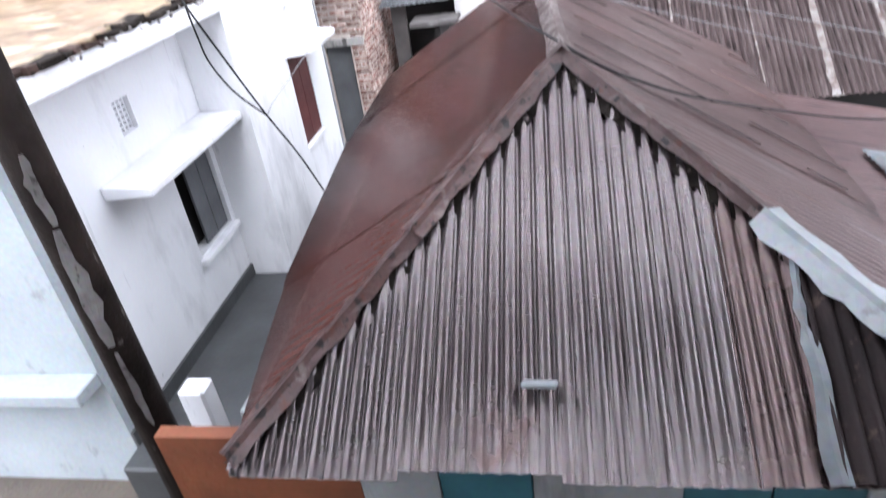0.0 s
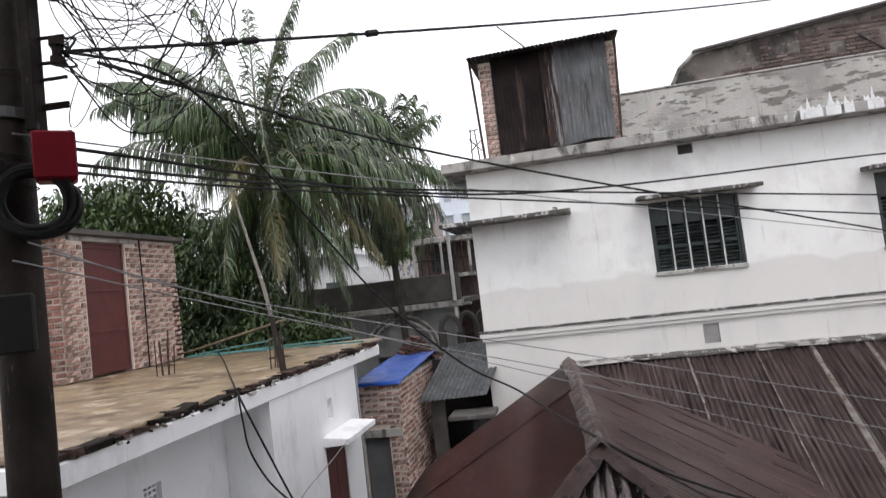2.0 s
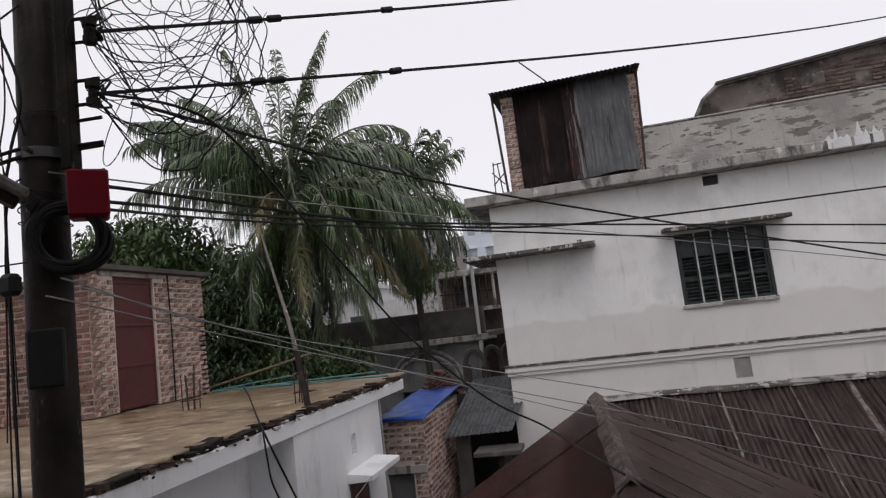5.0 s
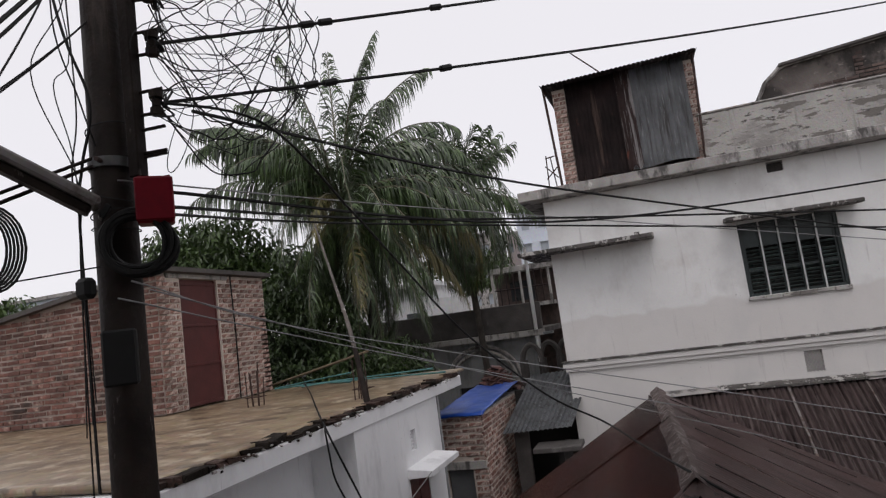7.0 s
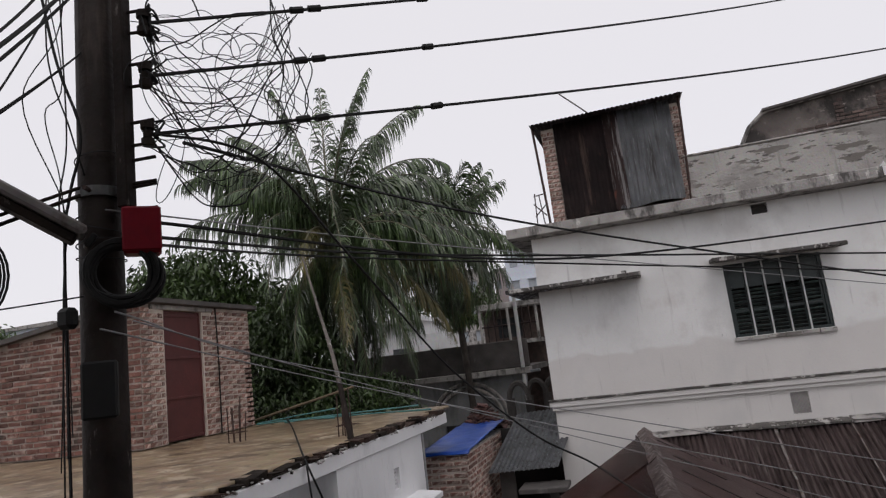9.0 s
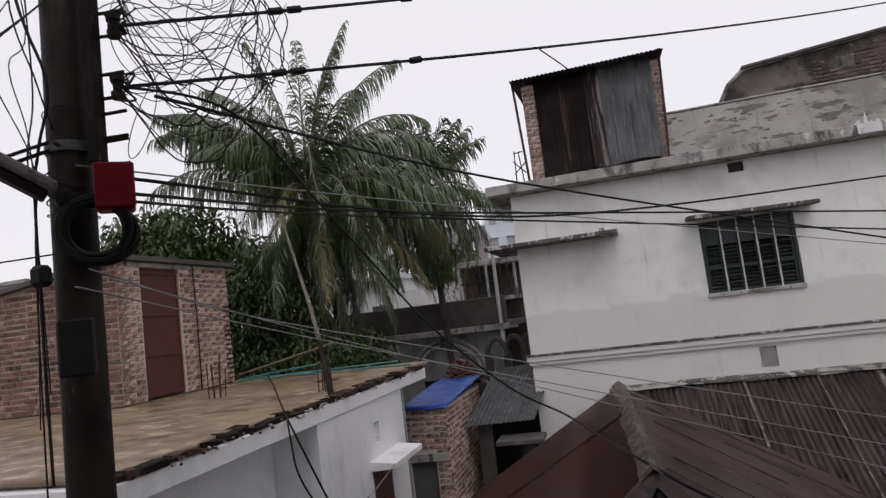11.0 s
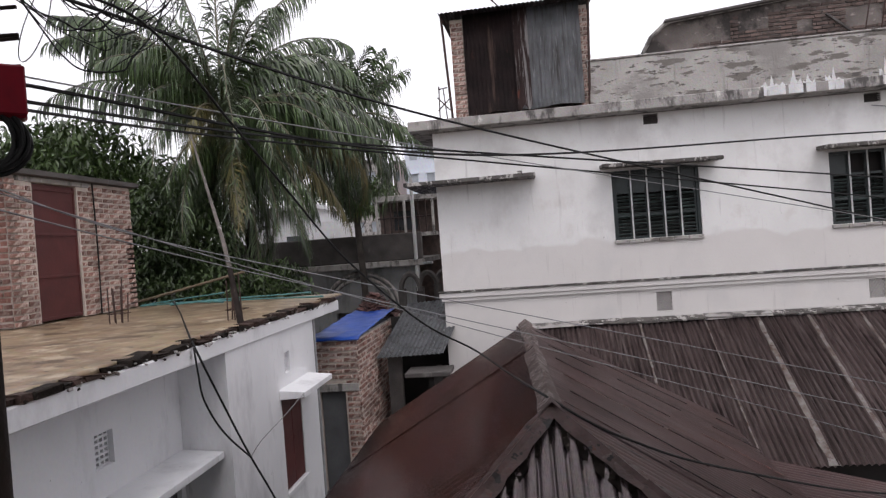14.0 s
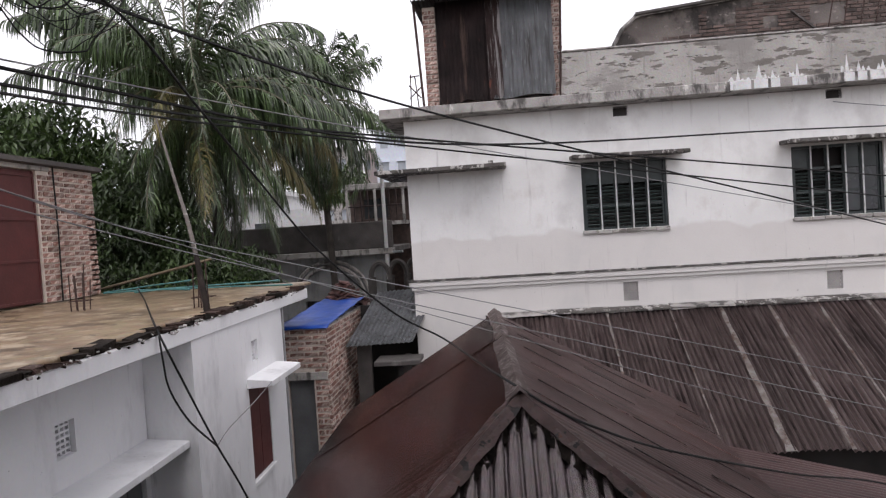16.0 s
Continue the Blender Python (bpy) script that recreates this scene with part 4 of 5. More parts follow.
cap(RA + Vector((0, -0.02, -0.032)), RF + Vector((0, 0, -0.032)), 9, 0.090, 0.28, 17, "black strip painted for the shaded gap under the hip cap", M_MORTARBED, "tar_seal")
# near-black sheet added below the tin so gaps show painted shade
part("roof_lining", (
    [tuple(RA - Vector((0, 0, 0.06))), tuple(RB - Vector((0, 0, 0.06))), tuple(LF + Vector((0.08, 0.06, -0.05))), tuple(RF + Vector((-0.08, 0.06, -0.05))), tuple(LB + Vector((0.08, 0, -0.05))), tuple(RK + Vector((-0.08, 0, -0.05)))],
    [(0, 2, 3), (0, 1, 4, 2), (0, 3, 5, 1), (2, 4, 5, 3)]), M_SHADEDARK, hip)
part("wall", one(-2.05, -1.02, 2.05, 2.13, -0.6, 1.52, bev=0.004), M_ORANGE, hip, "orange painted wall")
part("wall", holed("x", -1.018, 1.5, -0.6, 1.56, 2.05, 2.13, [(-0.62, -0.16, -0.4, 1.40), (0.52, 1.30, -0.4, 1.40)]), M_GREYWALL, hip, "grey plastered wall")
part("shutter", one(-0.615, -0.165, 2.06, 2.09, -0.39, 1.39, bev=0.005), M_TEALWALL, hip, "teal painted shutter")
part("shutter", one(0.525, 0.905, 2.06, 2.09, -0.39, 1.39, bev=0.005), M_TEALWALL, hip, "teal painted shutter")
part("shutter", one(0.915, 1.295, 2.06, 2.09, -0.39, 1.39, bev=0.005), M_TEALWALL, hip, "teal painted shutter")
part("wall", one(-1.58, -1.5, 2.13, 7.5, -0.6, 1.62), M_GREYWALL, hip)
part("wall", one(1.5, 1.58, 2.13, 7.5, -0.6, 1.62), M_GREYWALL, hip)
part("wall", one(-1.5, 1.5, 7.42, 7.5, -0.6, 1.62), M_GREYWALL, hip)
solo("tile_fragment", one(-0.075, 0.075, -0.035, 0.035, 0, 0.025, bev=0.008, m=Matrix.Translation((-0.10, 2.02, 1.885)) @ Matrix.Rotation(radians(-30), 4, "X") @ Matrix.Rotation(radians(-8), 4, "Z")), M_FLASH, "pale broken tile lying on the tin roof", "tile")

# laps where the sheets of the sunny side overlap, bent and broken in places
for k, y in enumerate((4.05, 4.55, 5.15, 5.85, 6.55, 7.25)):
    r = random.Random(y)
    a = ridge_at(y) + Vector((0.09, 0, -0.045))
    b = Vector((between((1.76, 4.0, 7.7), (1.79, 2.0, 2.05), y), y - 0.10, E_Z - 0.08))
    f = r.uniform(0.0, 0.06)
    while f < 0.97:
        g = min(1.0, f + r.uniform(0.10, 0.5))
        p, q = a.lerp(b, f), a.lerp(b, g)
        bm = one(0, (q - p).length, -0.007, 0.007, 0, 0.007, m=Matrix.Translation(p + Vector((0, r.uniform(-0.02, 0.02), 0.013))) @ (q - p).to_track_quat("X", "Z").to_matrix().to_4x4())
        part("sheet_lap", bm, r.choice((M_HIPCAP, M_TINDARK, M_TINDARK)), hip, "bent lap between roof sheets")
        f = g + r.uniform(0.0, 0.16)

# patched corner of the front slope: dark lapped sheets and a torn pale flashing strip
sheets(hip, "roof_sheet", (1.0, 2.72, 2.262), (1, 0, 0), (0, -1, -0.5825), 0.80, lambda q: 0.093 + 1.306 * q, lambda q: max(1.16, 0.10 + 1.306 * q), M_TINDARK, seed=8, amp=0.016)
r = random.Random(12)
bm = bmesh.new()
rows = []
for k in range(15):
    y = 2.66 - 0.068 * k
    x, w = 0.985 + 0.010 * math.sin(k * 0.9), 0.018 + 0.020 * (k > 6) + r.uniform(-0.006, 0.010)
    rows.append([bm.verts.new((x + w * q, y, 1.67 + (y - 1.76) * 0.5825 + 0.050 + (0.010 if q == 0 else r.uniform(-0.004, 0.004)))) for q in (-1, 0, 1)])
for p, q in zip(rows, rows[1:]):
    for k in range(2):
        bm.faces.new((p[k], p[k + 1], q[k + 1], q[k]))
bmesh.ops.solidify(bm, geom=list(bm.faces), thickness=0.004)
part("flashing", bm, M_FLASH, hip, "torn pale flashing strip")

# ---- lower roof beside it ----
ext = thing("tin_roof_extension", (3.3, 4.7, -0.6), "low brown tin roof with a patch of white sheet", "shed")
sheets(ext, "roof_sheet", (1.92, 3.0, 1.57), (0, 1, 0), (1, 0, -0.24), 3.4, lambda s: 0, lambda s: 2.9, M_TINSIDE, seed=9, amp=0.007)
part("roof_sheet", corrugated((2.35, 4.3, 1.50), (0, 1, 0), (1, 0, -0.24), 0.75, lambda s: 0, lambda s: 1.2), M_FLASH, ext, "white tin sheet", smooth=True)
part("wall", one(2.0, 4.6, 3.2, 6.2, -0.6, 0.85), M_GREYWALL, ext)

# ---- long shed roof against the building ----
ls = thing("corrugated_shed", (4.5, 10.6, -0.6), "long shed with brown corrugated roof and bare zinc lap strips", "shed")
vs_ = Vector((0, -2.75, -1.74))
sheets(ls, "roof_sheet", (-0.35, 11.95, 2.15), (1, 0, 0.002), vs_, 9.9, lambda s: 0.0, lambda s: vs_.length, M_TINSHED, seed=10, wide=0.83, pitch=0.092, amp=0.028)
vn = vs_.normalized()
nn = Vector((1, 0, 0)).cross(vn)
nn = nn if nn.z > 0 else -nn
for i, x in enumerate((1.84, 2.95, 3.83, 4.66, 5.49, 6.32)):
    r = random.Random(x)
    bm = bmesh.new()
    rows = []
    w = (0.020, 0.014, 0.036, 0.032, 0.022, 0.026)[i]
    for k in range(25):
        p = Vector((x, 11.95, 2.15)) + vn * (vs_.length * k / 24) + nn * 0.037
        grow = 1 + (0.9 * k / 24 if i == 2 else 0)
        w1, w2 = w * grow * r.uniform(0.55, 1.25), w * grow * r.uniform(0.55, 1.3)
        rows.append([bm.verts.new(p + Vector((-w1, 0, 0))), bm.verts.new(p + nn * 0.006), bm.verts.new(p + Vector((w2, 0, 0)))])
    for p, q in zip(rows, rows[1:]):
        for k in range(2):
            bm.faces.new((p[k], q[k], q[k + 1], p[k + 1]))
    bmesh.ops.solidify(bm, geom=list(bm.faces), thickness=0.004)
    part("lap_strip", bm, M_TINBRIGHT, ls, "bare zinc lap strip")
for k in range(9):
    a = -0.3 + k * 1.09
    b3 = one(a, a + 1.12, 11.80, 11.995, 2.17 + 0.01 * (k % 2), 2.20 + 0.01 * (k % 2), bev=0.006)
    for v in b3.verts:
        v.co += Vector((0, rnd.uniform(-0.02, 0.02) if v.co.y < 11.9 else 0, (rnd.uniform(-0.02, 0.02) - 0.05) if v.co.y < 11.9 else 0))
    part("flashing", b3, M_MOSSY if k % 3 else M_CEMENT, ls, "bent capping along the wall")
# walls added in near-black to paint the shade below the eave
part("wall", one(0.2, 9.4, 9.55, 9.65, -0.6, 0.5), M_SHADEDARK, ls)
part("wall", one(0.1, 0.2, 9.55, 11.9, -0.6, 0.5), M_SHADEDARK, ls)

# ---- things in the yard below ----
solo("gate_post", one(-2.64, -2.44, 2.98, 3.15, -0.6, 0.92, bev=0.02), M_WHITE, "short white-washed gate post", "post")

# ---- things on the flat roof ----
for i, (x, y, n) in enumerate(((-5.35, 7.72, 6), (-3.50, 7.25, 4))):
    st = thing("starter_bars", (x, y, 3.08), "rusty reinforcing bars sticking up from the roof deck", "rebar", group="starter bars")
    for k in range(n):
        a, b = x + 0.09 * (k % 3) - 0.09, y + 0.11 * (k // 3) - 0.05
        h = rnd.uniform(0.30, 0.62)
        part("bar", rod([(a, b, 3.07), (a + rnd.uniform(-0.03, 0.03), b, 3.07 + h)], 0.008, 5), M_REBAR, st)
    part("stirrup", rod([(x - 0.11, y - 0.06, 3.2), (x + 0.11, y - 0.06, 3.2), (x + 0.11, y + 0.1, 3.2), (x - 0.11, y + 0.1, 3.2), (x - 0.11, y - 0.06, 3.2)], 0.006, 5), M_REBAR, st)
for x0, x1, y0, y1, z0, z1 in ((-6.60, -5.20, 10.15, 10.35, 3.125, 3.235), (-6.55, -3.66, 10.05, 10.30, 3.12, 3.15), (-5.95, -4.88, 9.95, 10.25, 3.115, 3.135), (-6.3, -5.0, 10.3, 9.9, 3.13, 3.115), (-5.3, -3.30, 10.1, 9.85, 3.12, 3.10)):
    pipe = solo("plastic_pipe", rod([(x0, y0, z0), (x0 * 0.5 + x1 * 0.5, (y0 + y1) / 2, (z0 + z1) / 2 + 0.006), (x1, y1, z1)], 0.0125, 8), M_TEAL, "teal plastic pipe lying on the roof deck", "pipe", group="pipes")
    d = (Vector((x1, y1, z1)) - Vector((x0, y0, z0))).normalized()
    part("socket", rod([Vector((x1, y1, z1)) - d * 0.09, Vector((x1, y1, z1)) + d * 0.01], 0.017, 8), M_TEAL, pipe)
solo("bamboo_pole", rod([(-7.6, 10.9, 3.05), (-5.2, 11.2, 3.55)], 0.024, 8), M_BAMBOO, "leaning weathered bamboo pole", "pole")
solo("tree_stump", rod(curve3([(-3.30, 6.92, 3.05), (-3.40, 7.05, 3.35), (-3.52, 7.2, 3.70)], 5), 0.040, 9, 0.030), M_POLE, "dark slim stump beside the slab edge", "stump")
solo("dry_frond_rib", rod(curve3([(-3.32, 6.95, 3.05), (-3.63, 7.35, 3.91), (-4.12, 8.0, 4.66), (-4.75, 8.8, 5.68)], 6), 0.034, 8, 0.014), M_DRYRIB, "bare dry palm rib leaning beside the slab edge", "frond")

# ---- utility pole ----
PX, PY = -2.46, 2.57
pole = thing("utility_pole", (PX, PY, -0.6), "dark weathered utility pole crowded with cables and brackets", "utility pole")
SX = PX - 0.035
part("shaft", rod([(SX - 0.01, PY, -0.6), (SX, PY, 3.0), (SX, PY, 8.2)], 0.116, 20, 0.094), M_POLE, pole, smooth=True)
part("bracket", one(PX + 0.10, PX + 0.165, PY - 0.04, PY + 0.03, 4.74, 7.2, bev=0.006), M_POLE, pole, "dark iron rack")
for z, k in ((5.44, 1), (5.12, 1), (5.74, 1), (4.92, 0), (4.78, 0)):
    part("arm", rod([(PX + 0.14, PY, z + 0.06), (PX + 0.27, PY + 0.05, z + 0.075)], 0.009, 6), M_POLE, pole)
    part("arm", rod([(PX + 0.14, PY, z - 0.06), (PX + 0.27, PY + 0.05, z - 0.05)], 0.009, 6), M_POLE, pole)
    if k:
        bm = bmesh.new()
        for q, rr in ((-0.045, 0.032), (0.0, 0.022), (0.045, 0.034)):
            tube(bm, [(PX + 0.235, PY + 0.04, z + q - 0.018), (PX + 0.235, PY + 0.04, z + q + 0.018)], rr, 12)
        part("insulator", bm, M_POLE, pole, "dark spool insulator")
clamp = part("clamp", rod([(SX, PY, 4.81), (SX, PY, 4.86)], 0.112, 20), M_DULLSTEEL, pole, "galvanised band clamp")
part("bolt", rod([(SX + 0.03, PY - 0.10, 4.835), (SX + 0.05, PY - 0.15, 4.835)], 0.012, 6), M_REBAR, clamp)
for z, lean2 in ((5.02, 0.02), (4.66, -0.03), (4.58, 0.015), (4.50, -0.01)):
    # thin wires wound round the shaft
    part("tie_wire", rod([(SX + 0.113 * math.cos(t), PY + 0.113 * math.sin(t), z + lean2 * math.cos(t)) for t in (2 * math.pi * k / 24 for k in range(25))], 0.0035, 4), M_BLACK, pole)
for z0, z1, a0, a1 in ((2.52, 2.90, -1.25, -0.75), (1.76, 2.50, -1.45, -0.65), (1.15, 1.72, -1.2, -0.8)):
    # strips where the dark coat has peeled
    bm = bmesh.new()
    r = random.Random(z0)
    rows = []
    for k in range(9):
        f = k / 8
        w = 0.35 + 0.65 * math.sin(math.pi * f) ** 0.6
        m0, hw_ = (a0 + a1) / 2 + r.uniform(-0.08, 0.08), (a1 - a0) / 2 * w * r.uniform(0.7, 1.2)
        rows.append([bm.verts.new((SX + 0.117 * math.cos(m0 + hw_ * q), PY + 0.117 * math.sin(m0 + hw_ * q), z0 + (z1 - z0) * f)) for q in (-1, -0.33, 0.33, 1)])
    for p, q in zip(rows, rows[1:]):
        for k in range(3):
            bm.faces.new((p[k], p[k + 1], q[k + 1], q[k]))
    bmesh.ops.solidify(bm, geom=list(bm.faces), thickness=-0.003)
    part("peeled_strip", bm, M_PEEL, pole, "pale strip of peeled coating")
bx_ = thing("junction_box", (PX + 0.24, PY + 0.02, 4.49), "deep red plastic junction box on the pole", "box")
part("case", one(-0.085, 0.085, -0.06, 0.06, 0, 0.235, bev=0.012, m=Matrix.Translation((PX + 0.205, PY + 0.01, 4.49)) @ Matrix.Rotation(radians(40), 4, "Z")), M_REDBOX, bx_)
part("cover", one(-0.088, 0.088, -0.078, -0.062, 0.01, 0.225, bev=0.006, m=Matrix.Translation((PX + 0.205, PY + 0.01, 4.49)) @ Matrix.Rotation(radians(40), 4, "Z")), M_REDBOX, bx_)
mb = thing("meter_box", (PX, PY - 0.16, 3.72), "black meter box strapped to the pole", "box")
part("case", one(-0.075, 0.075, -0.04, 0.04, 0, 0.26, bev=0.01, m=Matrix.Translation((PX + 0.075, PY - 0.145, 3.73)) @ Matrix.Rotation(radians(38), 4, "Z")), M_BLACK, mb)
# coiled spare cable
coil = thing("cable_coil", (PX + 0.13, PY - 0.12, 4.30), "black coil of spare cable hung on the pole", "cable")
for i in range(24):
    r = random.Random(100 + i)
    c = Vector((PX + 0.135 + r.uniform(-0.012, 0.012), PY - 0.05 + r.uniform(-0.02, 0.02), 4.40 + r.uniform(-0.015, 0.015)))
    ax = Vector((0.72, 0.69, 0))
    ra, rb = 0.160 + r.uniform(-0.03, 0.012), 0.140 + r.uniform(-0.028, 0.014)
    pts = [c + ax * (ra * math.cos(t)) + Vector((0, 0, rb * math.sin(t))) + Vector((0.7, -0.7, 0)) * (0.006 * i / 2 - 0.02) for t in (2 * math.pi * k / 28 for k in range(29))]
    part("turn", rod(pts, 0.010, 6), M_BLACK, coil)
# tube light fitting on its arm
lampf = thing("street_lamp", (PX - 0.16, PY - 0.25, 4.56), "weathered grey tube light fitting fixed to the pole", "street lamp")
A, Bq = Vector((-2.42, 2.40, 4.56)), Vector((-3.02, 1.74, 5.12))
dv = (Bq - A).normalized()
mm = Matrix.Translation(A) @ dv.to_track_quat("X", "Z").to_matrix().to_4x4()
part("housing", one(0.02, 1.2, -0.085, 0.085, 0.0, 0.05, bev=0.012, m=mm), M_LAMP, lampf)
part("tray", one(0.04, 1.1, -0.05, 0.05, -0.045, -0.002, bev=0.008, m=mm), M_POLE, lampf)
part("end_cap", one(-0.03, -0.002, -0.04, 0.04, -0.03, 0.045, bev=0.006, m=mm), M_BLACK, lampf)
part("strut", rod([(PX - 0.05, PY - 0.1, 4.82), (-2.95, 1.95, 4.50)], 0.010, 6), M_POLE, lampf)
part("strut", rod([(PX - 0.05, PY - 0.1, 4.86), (-2.75, 2.05, 4.62)], 0.009, 6), M_POLE, lampf)
# tangled service wires
tang = thing("cable_tangle", (PX + 0.4, PY + 0.2, 5.0), "wild tangle of thin black service wires", "cable")
axis = Vector((0.60, 0.80, 0))
HUB = Vector((PX + 0.22, PY + 0.05, 0))
for i in range(36):
    # slack strands between the insulators and the power cables
    r = random.Random(500 + i)
    a = HUB + Vector((0, 0, r.choice((5.74, 5.44, 5.12)) + r.uniform(-0.05, 0.05)))
    b = HUB + axis * (far := r.choice((0.3, 0.55, 0.75, 0.8, 0.85, 0.9)) * r.uniform(0.85, 1.1)) + Vector((r.uniform(-0.05, 0.05), 0, r.choice((5.12 + 0.22 * far, 5.12 + 0.22 * far, 5.44 + 0.33 * far, 5.74 + 0.36 * far)) + r.uniform(-0.05, 0.03)))
    sag = r.choice((-0.5, 1, 1, 1, 1)) * r.uniform(0.05, 0.5)
    pts = [q + Vector((r.gauss(0, 0.018), r.gauss(0, 0.018), r.gauss(0, 0.022))) for q in hang(a, b, sag, 7)]
    part("wire", rod(curve3(pts, 6), r.choice((0.0020, 0.0026, 0.0026, 0.0042)), 4), M_BLACK, tang)
for i in range(13):
    # loose loops
    r = random.Random(560 + i)
    c = HUB + axis * r.uniform(0.08, 0.75) + Vector((0, 0, r.uniform(5.0, 5.8)))
    ra, rb, t0, tw = r.uniform(0.06, 0.22), r.uniform(0.08, 0.26), r.uniform(0, 6.28), r.uniform(3.5, 8.5)
    lean2 = r.uniform(-0.6, 0.6)
    pts = []
    for k in range(26):
        t = t0 + tw * k / 25
        u, v = ra * math.cos(t) * (1 + 0.02 * k), rb * math.sin(t)
        pts.append(c + axis * (u * math.cos(lean2) - v * math.sin(lean2)) + Vector((0.08 * math.sin(t * 0.7), 0, u * math.sin(lean2) + v * math.cos(lean2))))
    part("wire", rod(pts, r.choice((0.0020, 0.0026, 0.0030)), 4), M_BLACK, tang)
for i in range(9):
    # strands dropping from cable to cable where they are tapped
    r = random.Random(640 + i)
    c = HUB + axis * r.uniform(0.70, 0.92)
    pts = [c + axis * r.gauss(0, 0.05) + Vector((0, r.gauss(0, 0.03), z + r.gauss(0, 0.04))) for z in (6.05, 5.85, 5.65, 5.45, 5.25)[r.choice((0, 0, 1)):]]
    part("wire", rod(curve3(pts, 6), r.choice((0.003, 0.004, 0.006)), 4), M_BLACK, tang)
for i in range(14):
    # short twisted tails at the insulators
    r = random.Random(670 + i)
    c = HUB + Vector((0, 0, (5.74, 5.44, 5.12)[i % 3]))
    pts = [c + Vector((r.gauss(0.02, 0.03), r.gauss(0.02, 0.03), r.gauss(0, 0.05))) for k in range(5)]
    part("wire", rod(curve3(pts, 6), 0.006, 4), M_BLACK, tang)
for i in range(5):
    r = random.Random(700 + i)
    p = Vector((PX - 0.16, PY - 0.16, 6.4))
    pts = [p + Vector((r.uniform(-0.25, 0.1), r.uniform(-0.1, 0.1), r.uniform(0, 0.6)))]
    for z in (5.6, 5.2, 4.85):
        pts.append(Vector((PX - 0.12 + r.gauss(0, 0.07), PY - 0.17 + r.gauss(0, 0.06), z + r.uniform(-0.1, 0.1))))
    pts += [Vector((PX - 0.10, PY - 0.16, 4.5)), Vector((PX - 0.09 + r.uniform(-0.04, 0.04), PY - 0.18, r.uniform(3.0, 3.9)))]
    part("wire", rod(curve3(pts, 7), r.choice((0.003, 0.004, 0.007)), 4), M_BLACK, tang)
for i in range(6):
    r = random.Random(900 + i)
    c = Vector((-2.62, 2.0, 4.38))
    pts = [c + Vector((0.68, 0.73, 0)) * ((0.06 + 0.014 * i) * math.cos(t)) + Vector((0, 0, (0.13 + 0.012 * i) * math.sin(t))) for t in (2 * math.pi * k / 22 for k in range(23))]
    part("wire", rod(pts, 0.006, 5), M_BLACK, tang)
junction = solo("wire_joint", one(-2.545, -2.455, 2.33, 2.40, 4.15, 4.25, bev=0.02), M_BLACK, "black taped wire joint beside the pole", "cable joint")

# ---- overhead cables ----


def cable(a, b, sag, r, m, label, n=24):
    return solo("cable", rod(hang(a, b, sag, n), r, 5), m, label, "cable", group="overhead cables")


def beyond(a, b, k):
    a, b = Vector(a), Vector(b)
    return a + (b - a) * k


SP = "thick black overhead power cable with splices"
for a, b, sag in (((PX + 0.25, PY + 0.05, 5.74), (5.2, 12.6, 10.32), 0.10), ((PX + 0.25, PY + 0.05, 5.44), (5.2, 12.6, 9.6), 0.12), ((PX + 0.25, PY + 0.05, 5.12), (5.6, 11.4, 7.85), 0.10)):
    c = cable(a, b, sag, 0.0105, M_BLACK, SP)
    for f in (0.07, 0.085, 0.15):
        p = hang(a, b, sag, 100)[int(f * 100)]
        part("splice", rod([p - Vector((0.025, 0.03, 0.01)), p + Vector((0.025, 0.03, 0.012))], 0.022, 8), M_BLACK, c)
for a, b in (((-2.56, 2.24, 5.59), (-2.42, 1.93, 5.14)), ((-2.49, 2.39, 5.52), (-2.43, 1.93, 5.06))):
    cable(beyond(b, a, 1.6), beyond(a, b, 2.2), 0.05, 0.005, M_BLACK, "thin black cable running off behind the pole")
for a, b, r in (((-2.469, 2.30, 5.795), (-2.217, 1.80, 5.259), 0.010), ((-2.488, 2.35, 5.796), (-2.278, 1.85, 5.237), 0.008), ((-2.499, 2.20, 5.748), (-2.341, 1.90, 5.405), 0.007), ((-2.525, 2.45, 5.559), (-2.338, 1.90, 5.05), 0.004)):
    cable(beyond(b, a, 1.5), beyond(a, b, 2.0), 0.03, r, M_BLACK, "black supply cable running off over the terrace")
cable((-2.45, 2.41, 4.30), (-5.2, 0.2, 4.1), 0.05, 0.004, M_BLACK, "thin black wire running off behind the pole")
cable((5.98, 11.985, 5.62), (9.2, 10.0, 4.95), 0.10, 0.008, M_GREYCABLE, "thin grey wire hanging from the vent grille")
SV = "thin black service cable strung across the yard"
GV = "thin grey service cable strung across the yard"
